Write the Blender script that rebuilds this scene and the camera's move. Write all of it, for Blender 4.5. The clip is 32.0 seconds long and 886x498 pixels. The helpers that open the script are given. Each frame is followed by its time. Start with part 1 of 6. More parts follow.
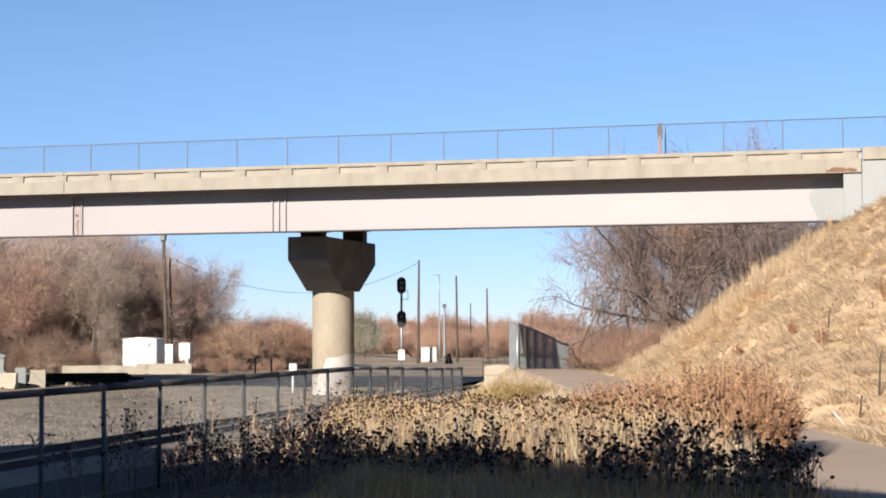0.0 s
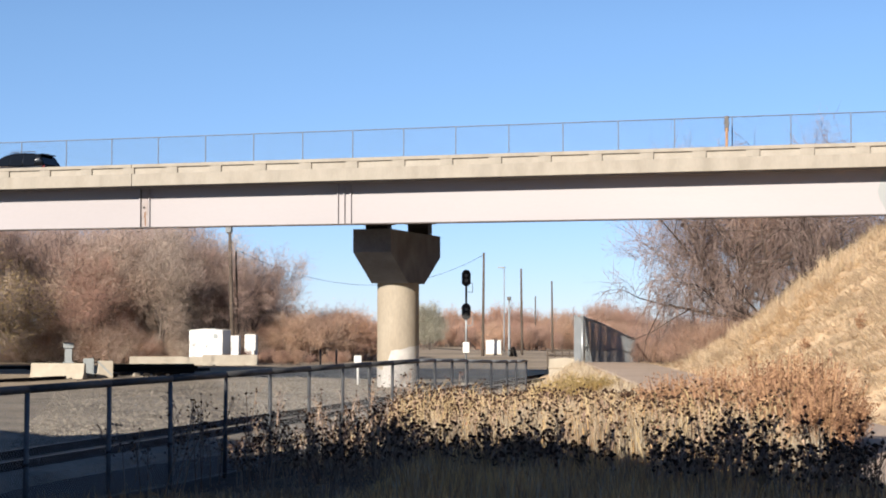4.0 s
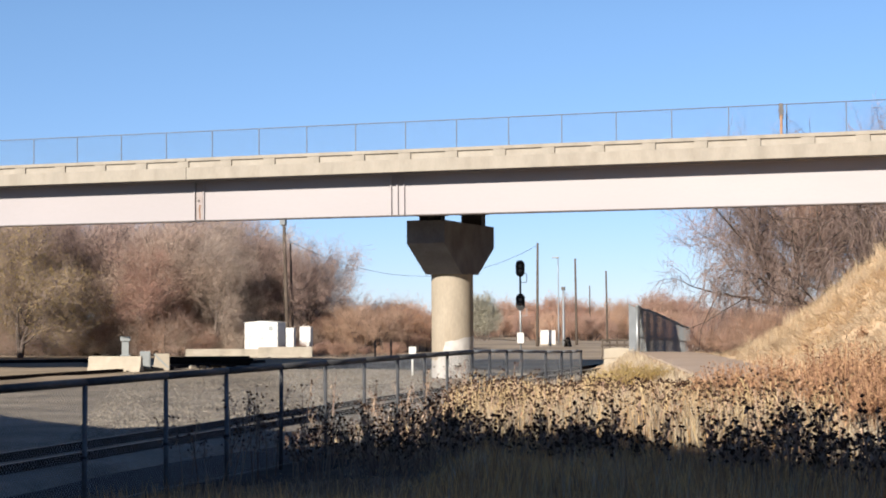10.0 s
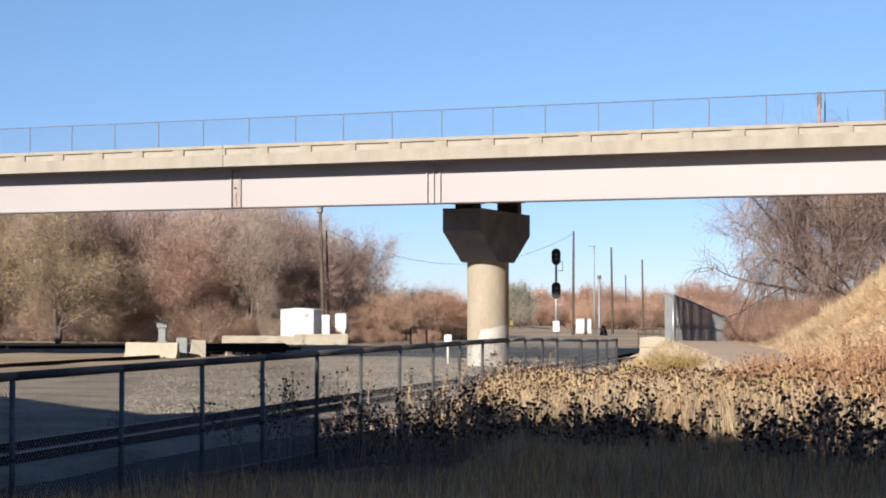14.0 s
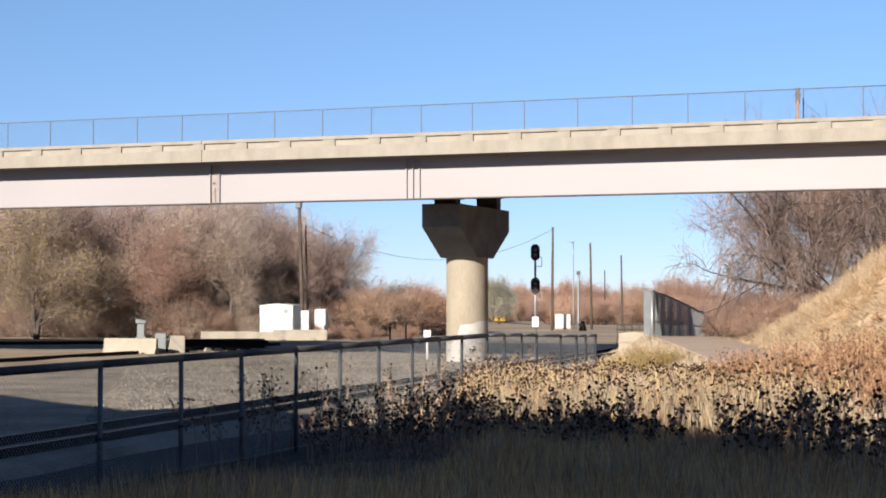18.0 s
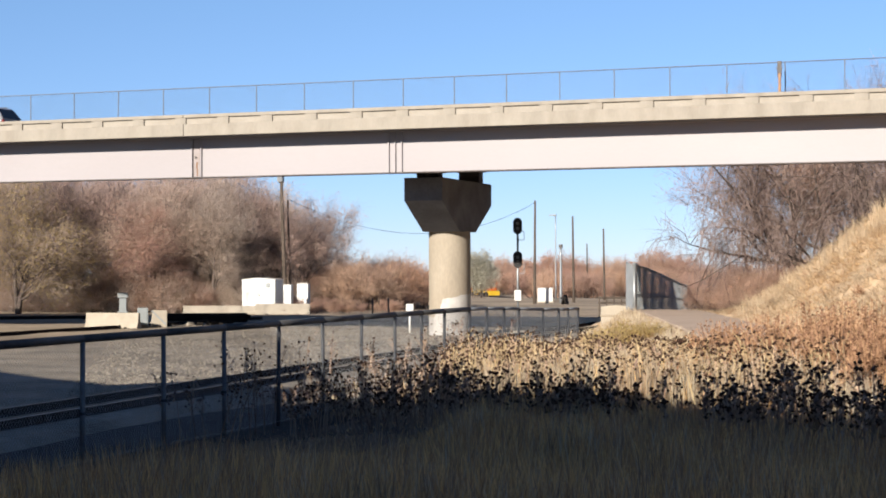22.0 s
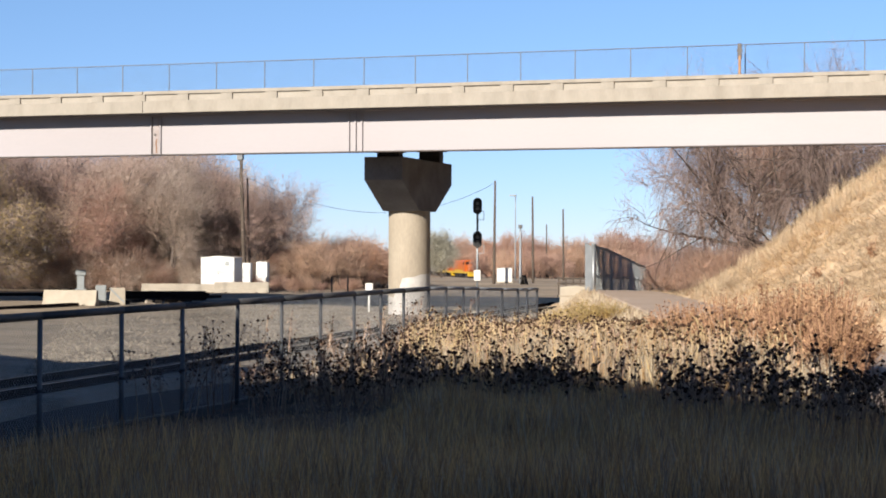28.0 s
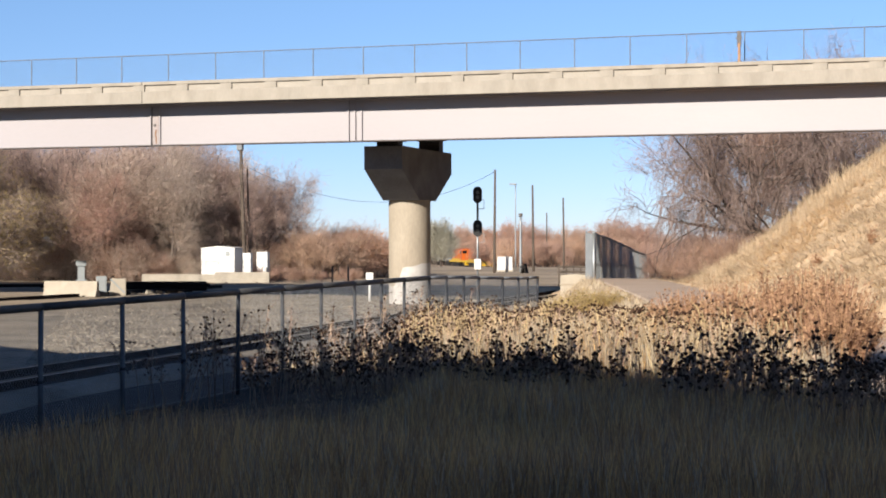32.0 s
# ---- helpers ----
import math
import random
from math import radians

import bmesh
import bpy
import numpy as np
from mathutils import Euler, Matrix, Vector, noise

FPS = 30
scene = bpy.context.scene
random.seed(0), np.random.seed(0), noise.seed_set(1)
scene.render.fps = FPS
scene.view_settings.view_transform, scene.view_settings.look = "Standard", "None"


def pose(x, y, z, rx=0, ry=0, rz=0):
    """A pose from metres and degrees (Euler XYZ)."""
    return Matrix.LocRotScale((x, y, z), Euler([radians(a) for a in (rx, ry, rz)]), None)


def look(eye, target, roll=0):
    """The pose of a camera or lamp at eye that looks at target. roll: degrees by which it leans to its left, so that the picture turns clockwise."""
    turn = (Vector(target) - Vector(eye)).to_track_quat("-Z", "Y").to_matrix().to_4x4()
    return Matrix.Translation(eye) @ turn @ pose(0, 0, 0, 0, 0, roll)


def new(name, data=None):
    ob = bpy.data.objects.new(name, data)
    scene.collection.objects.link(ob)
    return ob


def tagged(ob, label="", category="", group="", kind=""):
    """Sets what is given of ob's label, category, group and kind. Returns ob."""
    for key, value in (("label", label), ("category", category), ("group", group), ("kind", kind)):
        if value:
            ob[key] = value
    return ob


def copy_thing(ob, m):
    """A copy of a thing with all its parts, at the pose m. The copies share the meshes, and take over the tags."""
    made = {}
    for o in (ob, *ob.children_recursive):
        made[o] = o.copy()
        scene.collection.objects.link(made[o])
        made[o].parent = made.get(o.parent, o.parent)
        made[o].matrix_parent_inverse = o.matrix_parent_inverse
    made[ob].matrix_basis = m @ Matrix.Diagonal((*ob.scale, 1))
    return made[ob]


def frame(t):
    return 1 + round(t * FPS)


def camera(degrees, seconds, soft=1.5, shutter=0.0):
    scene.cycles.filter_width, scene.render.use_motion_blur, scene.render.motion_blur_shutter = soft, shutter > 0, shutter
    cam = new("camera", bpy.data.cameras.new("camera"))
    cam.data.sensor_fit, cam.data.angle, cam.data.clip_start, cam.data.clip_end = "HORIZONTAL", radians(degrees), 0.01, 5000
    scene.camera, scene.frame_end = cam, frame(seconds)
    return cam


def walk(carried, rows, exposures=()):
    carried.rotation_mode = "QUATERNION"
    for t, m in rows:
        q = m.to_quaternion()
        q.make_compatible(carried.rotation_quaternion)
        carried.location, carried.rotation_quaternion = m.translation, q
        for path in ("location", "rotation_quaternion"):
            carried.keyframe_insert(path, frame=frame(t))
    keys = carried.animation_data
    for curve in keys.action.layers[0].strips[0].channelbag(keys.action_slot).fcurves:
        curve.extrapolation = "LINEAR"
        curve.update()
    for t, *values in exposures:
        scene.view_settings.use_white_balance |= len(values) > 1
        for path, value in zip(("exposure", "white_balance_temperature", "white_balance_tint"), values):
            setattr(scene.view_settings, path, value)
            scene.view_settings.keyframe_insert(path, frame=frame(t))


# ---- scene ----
cam = camera(29.0, 32.0, soft=1.85)
EYE = (0.0, 0.0, 2.0)
# seconds, and the camera's turn about x, y and z in degrees; the camera stands on one spot and is turned by hand
TURNS = [
    (0.0, 92.764, 0.156, 15.787),
    (0.5, 92.682, 0.092, 15.787),
    (1.0, 92.570, -0.093, 15.717),
    (1.5, 92.611, -0.130, 15.752),
    (2.0, 92.534, -0.044, 15.723),
    (2.5, 92.518, -0.136, 15.821),
    (3.0, 92.496, -0.058, 16.072),
    (3.5, 92.489, -0.164, 16.746),
    (4.0, 92.519, -0.099, 17.947),
    (4.5, 92.715, 0.001, 18.684),
    (6.5, 92.694, 0.460, 19.904),
    (7.0, 92.650, 0.452, 19.961),
    (7.5, 92.734, 0.499, 19.996),
    (8.0, 92.704, 0.496, 19.920),
    (8.5, 92.688, 0.552, 19.913),
    (9.0, 92.557, 0.558, 19.891),
    (9.5, 92.360, 0.370, 19.818),
    (10.0, 92.215, 0.315, 19.760),
    (10.5, 91.581, 0.230, 20.944),
    (11.0, 91.386, 0.247, 21.805),
    (11.5, 91.470, 0.229, 21.950),
    (12.0, 91.605, 0.158, 21.793),
    (12.5, 91.656, 0.109, 21.550),
    (13.0, 91.719, -0.050, 21.298),
    (13.5, 91.712, 0.029, 21.110),
    (14.0, 91.815, 0.037, 20.951),
    (14.5, 91.710, -0.039, 20.849),
    (16.5, 91.692, -0.033, 20.594),
    (17.0, 91.760, 0.078, 20.389),
    (17.5, 91.655, 0.154, 20.245),
    (18.0, 91.667, 0.058, 20.258),
    (18.5, 91.313, -0.062, 20.099),
    (19.0, 91.126, -0.057, 20.029),
    (19.5, 91.095, 0.074, 20.105),
    (20.0, 90.951, 0.075, 20.070),
    (20.5, 90.960, 0.104, 20.057),
    (21.0, 91.005, 0.113, 19.984),
    (21.5, 90.915, 0.162, 19.789),
    (22.0, 90.789, 0.184, 19.671),
    (22.5, 90.536, 0.218, 19.760),
    (23.0, 90.393, 0.338, 19.572),
    (23.5, 90.278, 0.252, 19.514),
    (24.0, 90.248, 0.168, 19.396),
    (24.5, 90.131, 0.023, 19.378),
    (25.0, 89.881, -0.079, 19.218),
    (25.5, 89.840, -0.153, 19.058),
    (27.5, 90.152, -0.120, 18.608),
    (28.0, 90.106, -0.219, 18.321),
    (28.5, 90.217, -0.280, 18.315),
    (29.0, 90.207, -0.109, 18.276),
    (29.5, 89.871, 0.070, 18.228),
    (30.0, 89.921, 0.148, 18.237),
    (30.5, 89.880, 0.234, 18.164),
    (31.0, 89.809, 0.111, 18.043),
    (31.5, 89.732, 0.091, 18.196),
    (32.0, 89.740, 0.078, 18.330),
]
walk(cam, [(t, pose(*EYE, rx, ry, rz)) for t, rx, ry, rz in TURNS])

# ---------------------------------------------------------------- light
SUN_EL, SUN_AZ = radians(22), math.atan2(-0.98, -0.19)      # the sun stands behind the camera, to its left
sun_way = Vector((math.cos(SUN_AZ) * math.cos(SUN_EL), math.sin(SUN_AZ) * math.cos(SUN_EL), math.sin(SUN_EL)))
world = bpy.data.worlds.new("sky")
scene.world = world
world.use_nodes = True
wn = world.node_tree
wn.nodes.clear()
sky = wn.nodes.new("ShaderNodeTexSky")
sky.sky_type, sky.sun_disc = "NISHITA", False
sky.sun_elevation, sky.sun_rotation = SUN_EL, radians(90) - SUN_AZ
sky.altitude, sky.air_density, sky.dust_density, sky.ozone_density = 1200, 0.78, 0.0, 3.5
bg = wn.nodes.new("ShaderNodeBackground")
bg.inputs["Strength"].default_value = 0.061
wo = wn.nodes.new("ShaderNodeOutputWorld")
tone = wn.nodes.new("ShaderNodeMixRGB")
tone.blend_type, tone.inputs[0].default_value, tone.inputs[2].default_value = "MULTIPLY", 1.0, (0.98, 1.0, 1.025, 1)
wn.links.new(sky.outputs[0], tone.inputs[1])
# the clear mountain air keeps the sky blue down to the horizon
where = wn.nodes.new("ShaderNodeTexCoord")
height = wn.nodes.new("ShaderNodeSeparateXYZ")
low = wn.nodes.new("ShaderNodeValToRGB")
low.color_ramp.elements[0].position, low.color_ramp.elements[0].color = 0.0, (0.72, 0.705, 0.86, 1)
low.color_ramp.elements[1].position, low.color_ramp.elements[1].color = 0.17, (1, 1, 1, 1)
clear = wn.nodes.new("ShaderNodeMixRGB")
clear.blend_type, clear.inputs[0].default_value = "MULTIPLY", 1.0
wn.links.new(where.outputs["Generated"], height.inputs[0])
wn.links.new(height.outputs["Z"], low.inputs[0])
wn.links.new(tone.outputs[0], clear.inputs[1])
wn.links.new(low.outputs[0], clear.inputs[2])
wn.links.new(clear.outputs[0], bg.inputs[0])
wn.links.new(bg.outputs[0], wo.inputs[0])
sun = new("sun", bpy.data.lights.new("sun", "SUN"))
sun.data.energy, sun.data.angle, sun.data.color = 5.0, radians(0.55), (1.0, 0.92, 0.80)
sun.matrix_world = look(sun_way * 200, (0, 0, 0))
scene.view_settings.exposure = 1.1


# ---------------------------------------------------------------- materials
BASE_SCALE = 0.465      # lowers the base colours so that shade comes out deeper beside sun


def material(name, base, rough=0.8, metal=0.0, var=0.25, scale=4.0, fine=40.0, bump=0.15, bump_scale=60.0,
             tint=None, stain=0.0, stain_scale=0.6, stretch=(1, 1, 1), spec=0.4, per_object=0.0, island=0.0, emit=0.0, thin=0.0):
    """A surface with colour varied at two scales, stains, fine relief and a little change from piece to piece."""
    m = bpy.data.materials.new(name)
    m.use_nodes = True
    nt = m.node_tree
    nd, lk = nt.nodes, nt.links
    p = nd["Principled BSDF"]
    p.inputs["Metallic"].default_value = metal
    p.inputs["Specular IOR Level"].default_value = min(spec, 0.06) if rough > 0.8 else spec
    tc = nd.new("ShaderNodeTexCoord")
    mp = nd.new("ShaderNodeMapping")
    mp.inputs["Scale"].default_value = stretch
    lk.new(tc.outputs["Object"], mp.inputs[0])

    def noise_of(s, detail=4.0):
        n = nd.new("ShaderNodeTexNoise")
        n.inputs["Scale"].default_value, n.inputs["Detail"].default_value = s, detail
        lk.new(mp.outputs[0], n.inputs["Vector"])
        return n.outputs["Fac"]

    def math_of(op, a, b):
        n = nd.new("ShaderNodeMath")
        n.operation = op
        for i, v in enumerate((a, b)):
            if isinstance(v, (int, float)):
                n.inputs[i].default_value = v
            else:
                lk.new(v, n.inputs[i])
        return n.outputs[0]

    big, small = noise_of(scale), noise_of(fine, 2.0)
    fac = math_of("ADD", math_of("MULTIPLY", big, 0.65), math_of("MULTIPLY", small, 0.35))
    ramp = nd.new("ShaderNodeValToRGB")
    dull = 0.72 if "paint_" in name or "white_paint" in name or metal > 0.3 else BASE_SCALE
    lo = [c * dull * (1 - var) for c in base]
    hi = [min(1.0, c * dull * (1 + var)) for c in (tint or base)]
    ramp.color_ramp.elements[0].position, ramp.color_ramp.elements[1].position = 0.34, 0.66
    ramp.color_ramp.elements[0].color, ramp.color_ramp.elements[1].color = (*lo, 1), (*hi, 1)
    lk.new(fac, ramp.inputs[0])
    colour = ramp.outputs[0]
    if stain:
        mix = nd.new("ShaderNodeMixRGB")
        mix.blend_type = "MULTIPLY"
        sr = nd.new("ShaderNodeValToRGB")
        sr.color_ramp.elements[0].position, sr.color_ramp.elements[1].position = 0.45, 0.68
        lk.new(noise_of(stain_scale, 6.0), sr.inputs[0])
        lk.new(math_of("MULTIPLY", sr.outputs[0], stain), mix.inputs[0])
        lk.new(colour, mix.inputs[1])
        mix.inputs[2].default_value = (0.45, 0.38, 0.32, 1)
        colour = mix.outputs[0]
    for amount, kind in ((per_object, 0), (island, 1)):
        if amount:
            hsv = nd.new("ShaderNodeHueSaturation")
            src = nd.new("ShaderNodeNewGeometry").outputs["Random Per Island"] if kind else nd.new("ShaderNodeObjectInfo").outputs["Random"]
            lk.new(math_of("ADD", math_of("MULTIPLY", src, 2 * amount), 1 - amount), hsv.inputs["Value"])
            lk.new(math_of("ADD", math_of("MULTIPLY", src, 0.022), 0.489), hsv.inputs["Hue"])
            lk.new(colour, hsv.inputs["Color"])
            colour = hsv.outputs[0]
    lk.new(colour, p.inputs["Base Color"])
    lk.new(math_of("ADD", math_of("MULTIPLY", small, 0.2), rough - 0.1), p.inputs["Roughness"])
    if bump:
        b = nd.new("ShaderNodeBump")
        b.inputs["Strength"].default_value, b.inputs["Distance"].default_value = bump, 0.05
        lk.new(noise_of(bump_scale, 5.0), b.inputs["Height"])
        lk.new(b.outputs[0], p.inputs["Normal"])
    if thin:      # dry leaves and blades let some light through
        tr, mx = nd.new("ShaderNodeBsdfTranslucent"), nd.new("ShaderNodeMixShader")
        lk.new(colour, tr.inputs["Color"])
        mx.inputs[0].default_value = thin
        lk.new(p.outputs[0], mx.inputs[1])
        lk.new(tr.outputs[0], mx.inputs[2])
        lk.new(mx.outputs[0], nd["Material Output"].inputs["Surface"])
    if emit:
        lk.new(colour, p.inputs["Emission Color"])
        p.inputs["Emission Strength"].default_value = emit
    return m


concrete = material("concrete", (0.55, 0.495, 0.42), 0.85, var=0.1, scale=1.2, fine=14, bump=0.2, bump_scale=25, stain=0.22, stain_scale=1.6, stretch=(1, 1, 0.35))
concrete_recess = material("concrete_recess", (0.60, 0.54, 0.46), 0.9, var=0.1, scale=1.5, fine=14, stain=0.15, stain_scale=1.2)
pier_concrete = material("pier_concrete", (0.62, 0.535, 0.425), 0.85, var=0.14, scale=0.8, fine=12, bump=0.15, bump_scale=20, stain=0.35, stain_scale=0.5, stretch=(1, 1, 0.35))
# concrete of cap and deck, with the bridge's shade put into its colour
shaded_concrete = material("shaded_concrete", (0.30, 0.30, 0.32), 0.88, var=0.2, scale=0.9, fine=12, stain=0.4, stain_scale=0.5)
white_wash = material("white_wash", (0.84, 0.80, 0.76), 0.75, var=0.12, scale=3, fine=30, stain=0.3, stain_scale=2.0)
girder_paint = material("girder_paint", (0.565, 0.52, 0.54), 0.55, var=0.04, scale=0.7, fine=9, bump=0.03, stain=0.1, stain_scale=0.35, stretch=(0.4, 1, 1))
flange_grime_shade = material("flange_grime_shade", (0.15, 0.125, 0.12), 0.8, var=0.3, scale=1.5, fine=12, bump=0.05, stretch=(0.3, 1, 1))
hinge_rust = material("hinge_rust", (0.58, 0.52, 0.52), 0.8, var=0.12, scale=2.2, fine=14, bump=0.1, tint=(0.56, 0.47, 0.45), stain=0.35, stain_scale=2.5)
patch_paint = material("patch_paint", (0.44, 0.46, 0.47), 0.6, var=0.06, scale=0.9, bump=0.03)
steel_dark = material("steel_dark", (0.10, 0.09, 0.085), 0.6, metal=0.4, var=0.3, scale=6)
galvanised = material("galvanised", (0.34, 0.36, 0.38), 0.45, metal=0.6, var=0.15, scale=8, bump=0.03)
fence_steel = material("fence_steel", (0.085, 0.083, 0.085), 0.75, metal=0.0, var=0.25, scale=7, bump=0.05)
mesh_wire = material("mesh_wire", (0.62, 0.62, 0.63), 0.6, metal=0.0, var=0.2, scale=9, bump=0)
asphalt = material("asphalt", (0.78, 0.61, 0.49), 0.92, var=0.12, scale=0.5, fine=30, bump=0.2, bump_scale=90, stain=0.2, stain_scale=0.25)
road_asphalt = material("road_asphalt", (0.07, 0.07, 0.07), 0.9, var=0.2, scale=0.7)
ballast_stone = material("ballast_stone", (0.41, 0.355, 0.29), 0.9, var=0.35, scale=0.35, fine=5.0, bump=0.9, bump_scale=9, tint=(0.53, 0.46, 0.375), stain=0.25, stain_scale=0.12)
# two ground colours darkened to carry shade near the fence and weeds
shade_soil = material("shade_soil", (0.15, 0.115, 0.09), 0.95, var=0.35, scale=0.8, fine=9.0, bump=0.9, bump_scale=9, tint=(0.22, 0.165, 0.12))
shade_gravel = material("shade_gravel", (0.062, 0.056, 0.055), 0.95, var=0.35, scale=0.6, fine=7.0, bump=0.9, bump_scale=9, tint=(0.10, 0.09, 0.085))
stone_piece = material("stone_piece", (0.48, 0.42, 0.35), 0.9, var=0.3, scale=3, fine=20, island=0.35)
dirt = material("dirt", (0.52, 0.41, 0.30), 0.95, var=0.25, scale=0.12, fine=2.0, bump=0.6, bump_scale=6, tint=(0.62, 0.50, 0.375), stain=0.3, stain_scale=0.05)
dry_turf = material("dry_turf", (0.95, 0.67, 0.41), 0.95, var=0.22, scale=0.35, fine=3.5, bump=0.5, bump_scale=7, tint=(1.1, 0.82, 0.54), stain=0.25, stain_scale=0.3)
dry_grass = material("dry_grass", (1.0, 0.76, 0.52), 0.9, var=0.16, scale=0.6, fine=8, bump=0, tint=(1.0, 0.87, 0.67), island=0.24, thin=0.45)
# brighter than dry_grass: the colour makes up for weak sun on the bank
bank_straw = material("bank_straw", (1.2, 0.92, 0.62), 0.9, var=0.16, scale=0.6, fine=8, bump=0, tint=(1.3, 1.05, 0.76), island=0.22, thin=0.5)
bank_gold = material("bank_gold", (1.16, 0.81, 0.49), 0.9, var=0.18, scale=0.6, fine=8, bump=0, tint=(1.25, 0.92, 0.58), island=0.24, thin=0.5)
bank_brown = material("bank_brown", (0.95, 0.64, 0.42), 0.9, var=0.22, scale=0.6, fine=8, bump=0, tint=(1.1, 0.77, 0.52), island=0.24, thin=0.5)
# grass colour for the shaded part, lifted and warmed against blue skylight
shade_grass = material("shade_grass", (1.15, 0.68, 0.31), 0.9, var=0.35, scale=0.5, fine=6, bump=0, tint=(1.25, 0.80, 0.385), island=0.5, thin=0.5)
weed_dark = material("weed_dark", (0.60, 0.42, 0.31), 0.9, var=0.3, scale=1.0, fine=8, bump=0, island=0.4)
weed_stem = material("weed_stem", (0.52, 0.36, 0.18), 0.9, var=0.25, scale=1.0, fine=8, bump=0, tint=(0.70, 0.53, 0.33), island=0.3)
weed_head = material("weed_head", (0.125, 0.073, 0.05), 0.95, var=0.4, scale=3, fine=20, bump=0, island=0.4)
rust_weed = material("rust_weed", (0.70, 0.38, 0.215), 0.9, var=0.25, scale=2, fine=10, bump=0, tint=(0.86, 0.53, 0.335), island=0.35, thin=0.35)
rail_steel = material("rail_steel", (0.05, 0.038, 0.034), 0.85, metal=0.0, var=0.3, scale=4)
rail_head = material("rail_head", (0.55, 0.53, 0.50), 0.35, metal=0.9, var=0.1, scale=6, bump=0)
tie_wood = material("tie_wood", (0.075, 0.06, 0.048), 0.95, var=0.3, scale=3, fine=20, per_object=0.25)
creosote = material("creosote", (0.035, 0.030, 0.027), 0.9, var=0.3, scale=3, fine=20)
white_paint = material("white_paint", (0.71, 0.70, 0.68), 0.5, var=0.05, scale=2, bump=0.02, stain=0.08)
barrier_concrete = material("barrier_concrete", (0.66, 0.585, 0.48), 0.85, var=0.1, scale=2, fine=20, stain=0.15, stain_scale=1.5)
grey_paint = material("grey_paint", (0.44, 0.47, 0.48), 0.5, var=0.1, scale=4, bump=0.02)
black_paint = material("black_paint", (0.015, 0.015, 0.016), 0.5, var=0.3, scale=6, bump=0.02)
lens_glass = material("lens_glass", (0.35, 0.36, 0.37), 0.1, var=0.1, bump=0)
pole_wood = material("pole_wood", (0.17, 0.135, 0.11), 0.9, var=0.25, scale=2, fine=14, stretch=(1, 1, 0.2))
dark_bark = material("dark_bark", (0.13, 0.10, 0.085), 0.95, var=0.3, scale=3, fine=20)
twig_brown = material("twig_brown", (0.92, 0.67, 0.56), 0.95, var=0.22, scale=0.25, fine=3, bump=0, tint=(1.0, 0.77, 0.65), island=0.2, per_object=0.12, thin=0.4)
twig_grey = material("twig_grey", (0.84, 0.66, 0.56), 0.95, var=0.22, scale=0.25, fine=3, bump=0, tint=(0.95, 0.77, 0.66), island=0.2, per_object=0.12, thin=0.4)
twig_red = material("twig_red", (0.88, 0.57, 0.44), 0.95, var=0.22, scale=0.25, fine=3, bump=0, tint=(0.98, 0.66, 0.51), island=0.2, per_object=0.12, thin=0.4)
limb_bark = material("limb_bark", (0.24, 0.19, 0.165), 0.95, var=0.3, scale=3, fine=20)
twig_dark = material("twig_dark", (0.56, 0.42, 0.36), 0.95, var=0.25, scale=0.3, fine=3, bump=0, island=0.3, per_object=0.1, thin=0.3)
leaf_olive = material("leaf_olive", (0.80, 0.60, 0.24), 0.9, var=0.25, scale=0.5, fine=4, bump=0, tint=(0.94, 0.70, 0.30), island=0.3, thin=0.45)
leaf_rust = material("leaf_rust", (1.15, 0.60, 0.37), 0.9, var=0.2, scale=0.3, fine=4, bump=0, island=0.3, per_object=0.16, thin=0.45)
leaf_gold = material("leaf_gold", (1.0, 0.66, 0.42), 0.9, var=0.2, scale=0.3, fine=4, bump=0, island=0.25, per_object=0.12, thin=0.45)
leaf_tan = material("leaf_tan", (0.98, 0.66, 0.50), 0.9, var=0.2, scale=0.3, fine=4, bump=0, island=0.25, per_object=0.1, thin=0.45)
leaf_grey = material("leaf_grey", (0.95, 0.90, 0.74), 0.9, var=0.2, scale=0.3, fine=4, bump=0, island=0.2, thin=0.4)
bridge_wire = material("bridge_wire", (0.26, 0.30, 0.36), 0.8, var=0.15, scale=9, bump=0, spec=0.1)
lit_zinc = material("lit_zinc", (0.30, 0.31, 0.33), 0.7, var=0.2, scale=8, bump=0.03, spec=0.2)
shaded_zinc = material("shaded_zinc", (0.17, 0.175, 0.19), 0.75, var=0.2, scale=8, bump=0.03, spec=0.2)
screen_panel = material("screen_panel", (0.20, 0.22, 0.245), 0.5, metal=0.3, var=0.15, scale=3, bump=0.04)
rust_stain = material("rust_stain", (0.34, 0.20, 0.13), 0.95, var=0.4, scale=5, fine=30, bump=0.5, bump_scale=30)
# wall of the unseen building, kept warm to bounce light into shaded grass
wall_paint = material("wall_paint", (0.62, 0.50, 0.39), 0.85, var=0.1, scale=0.8)


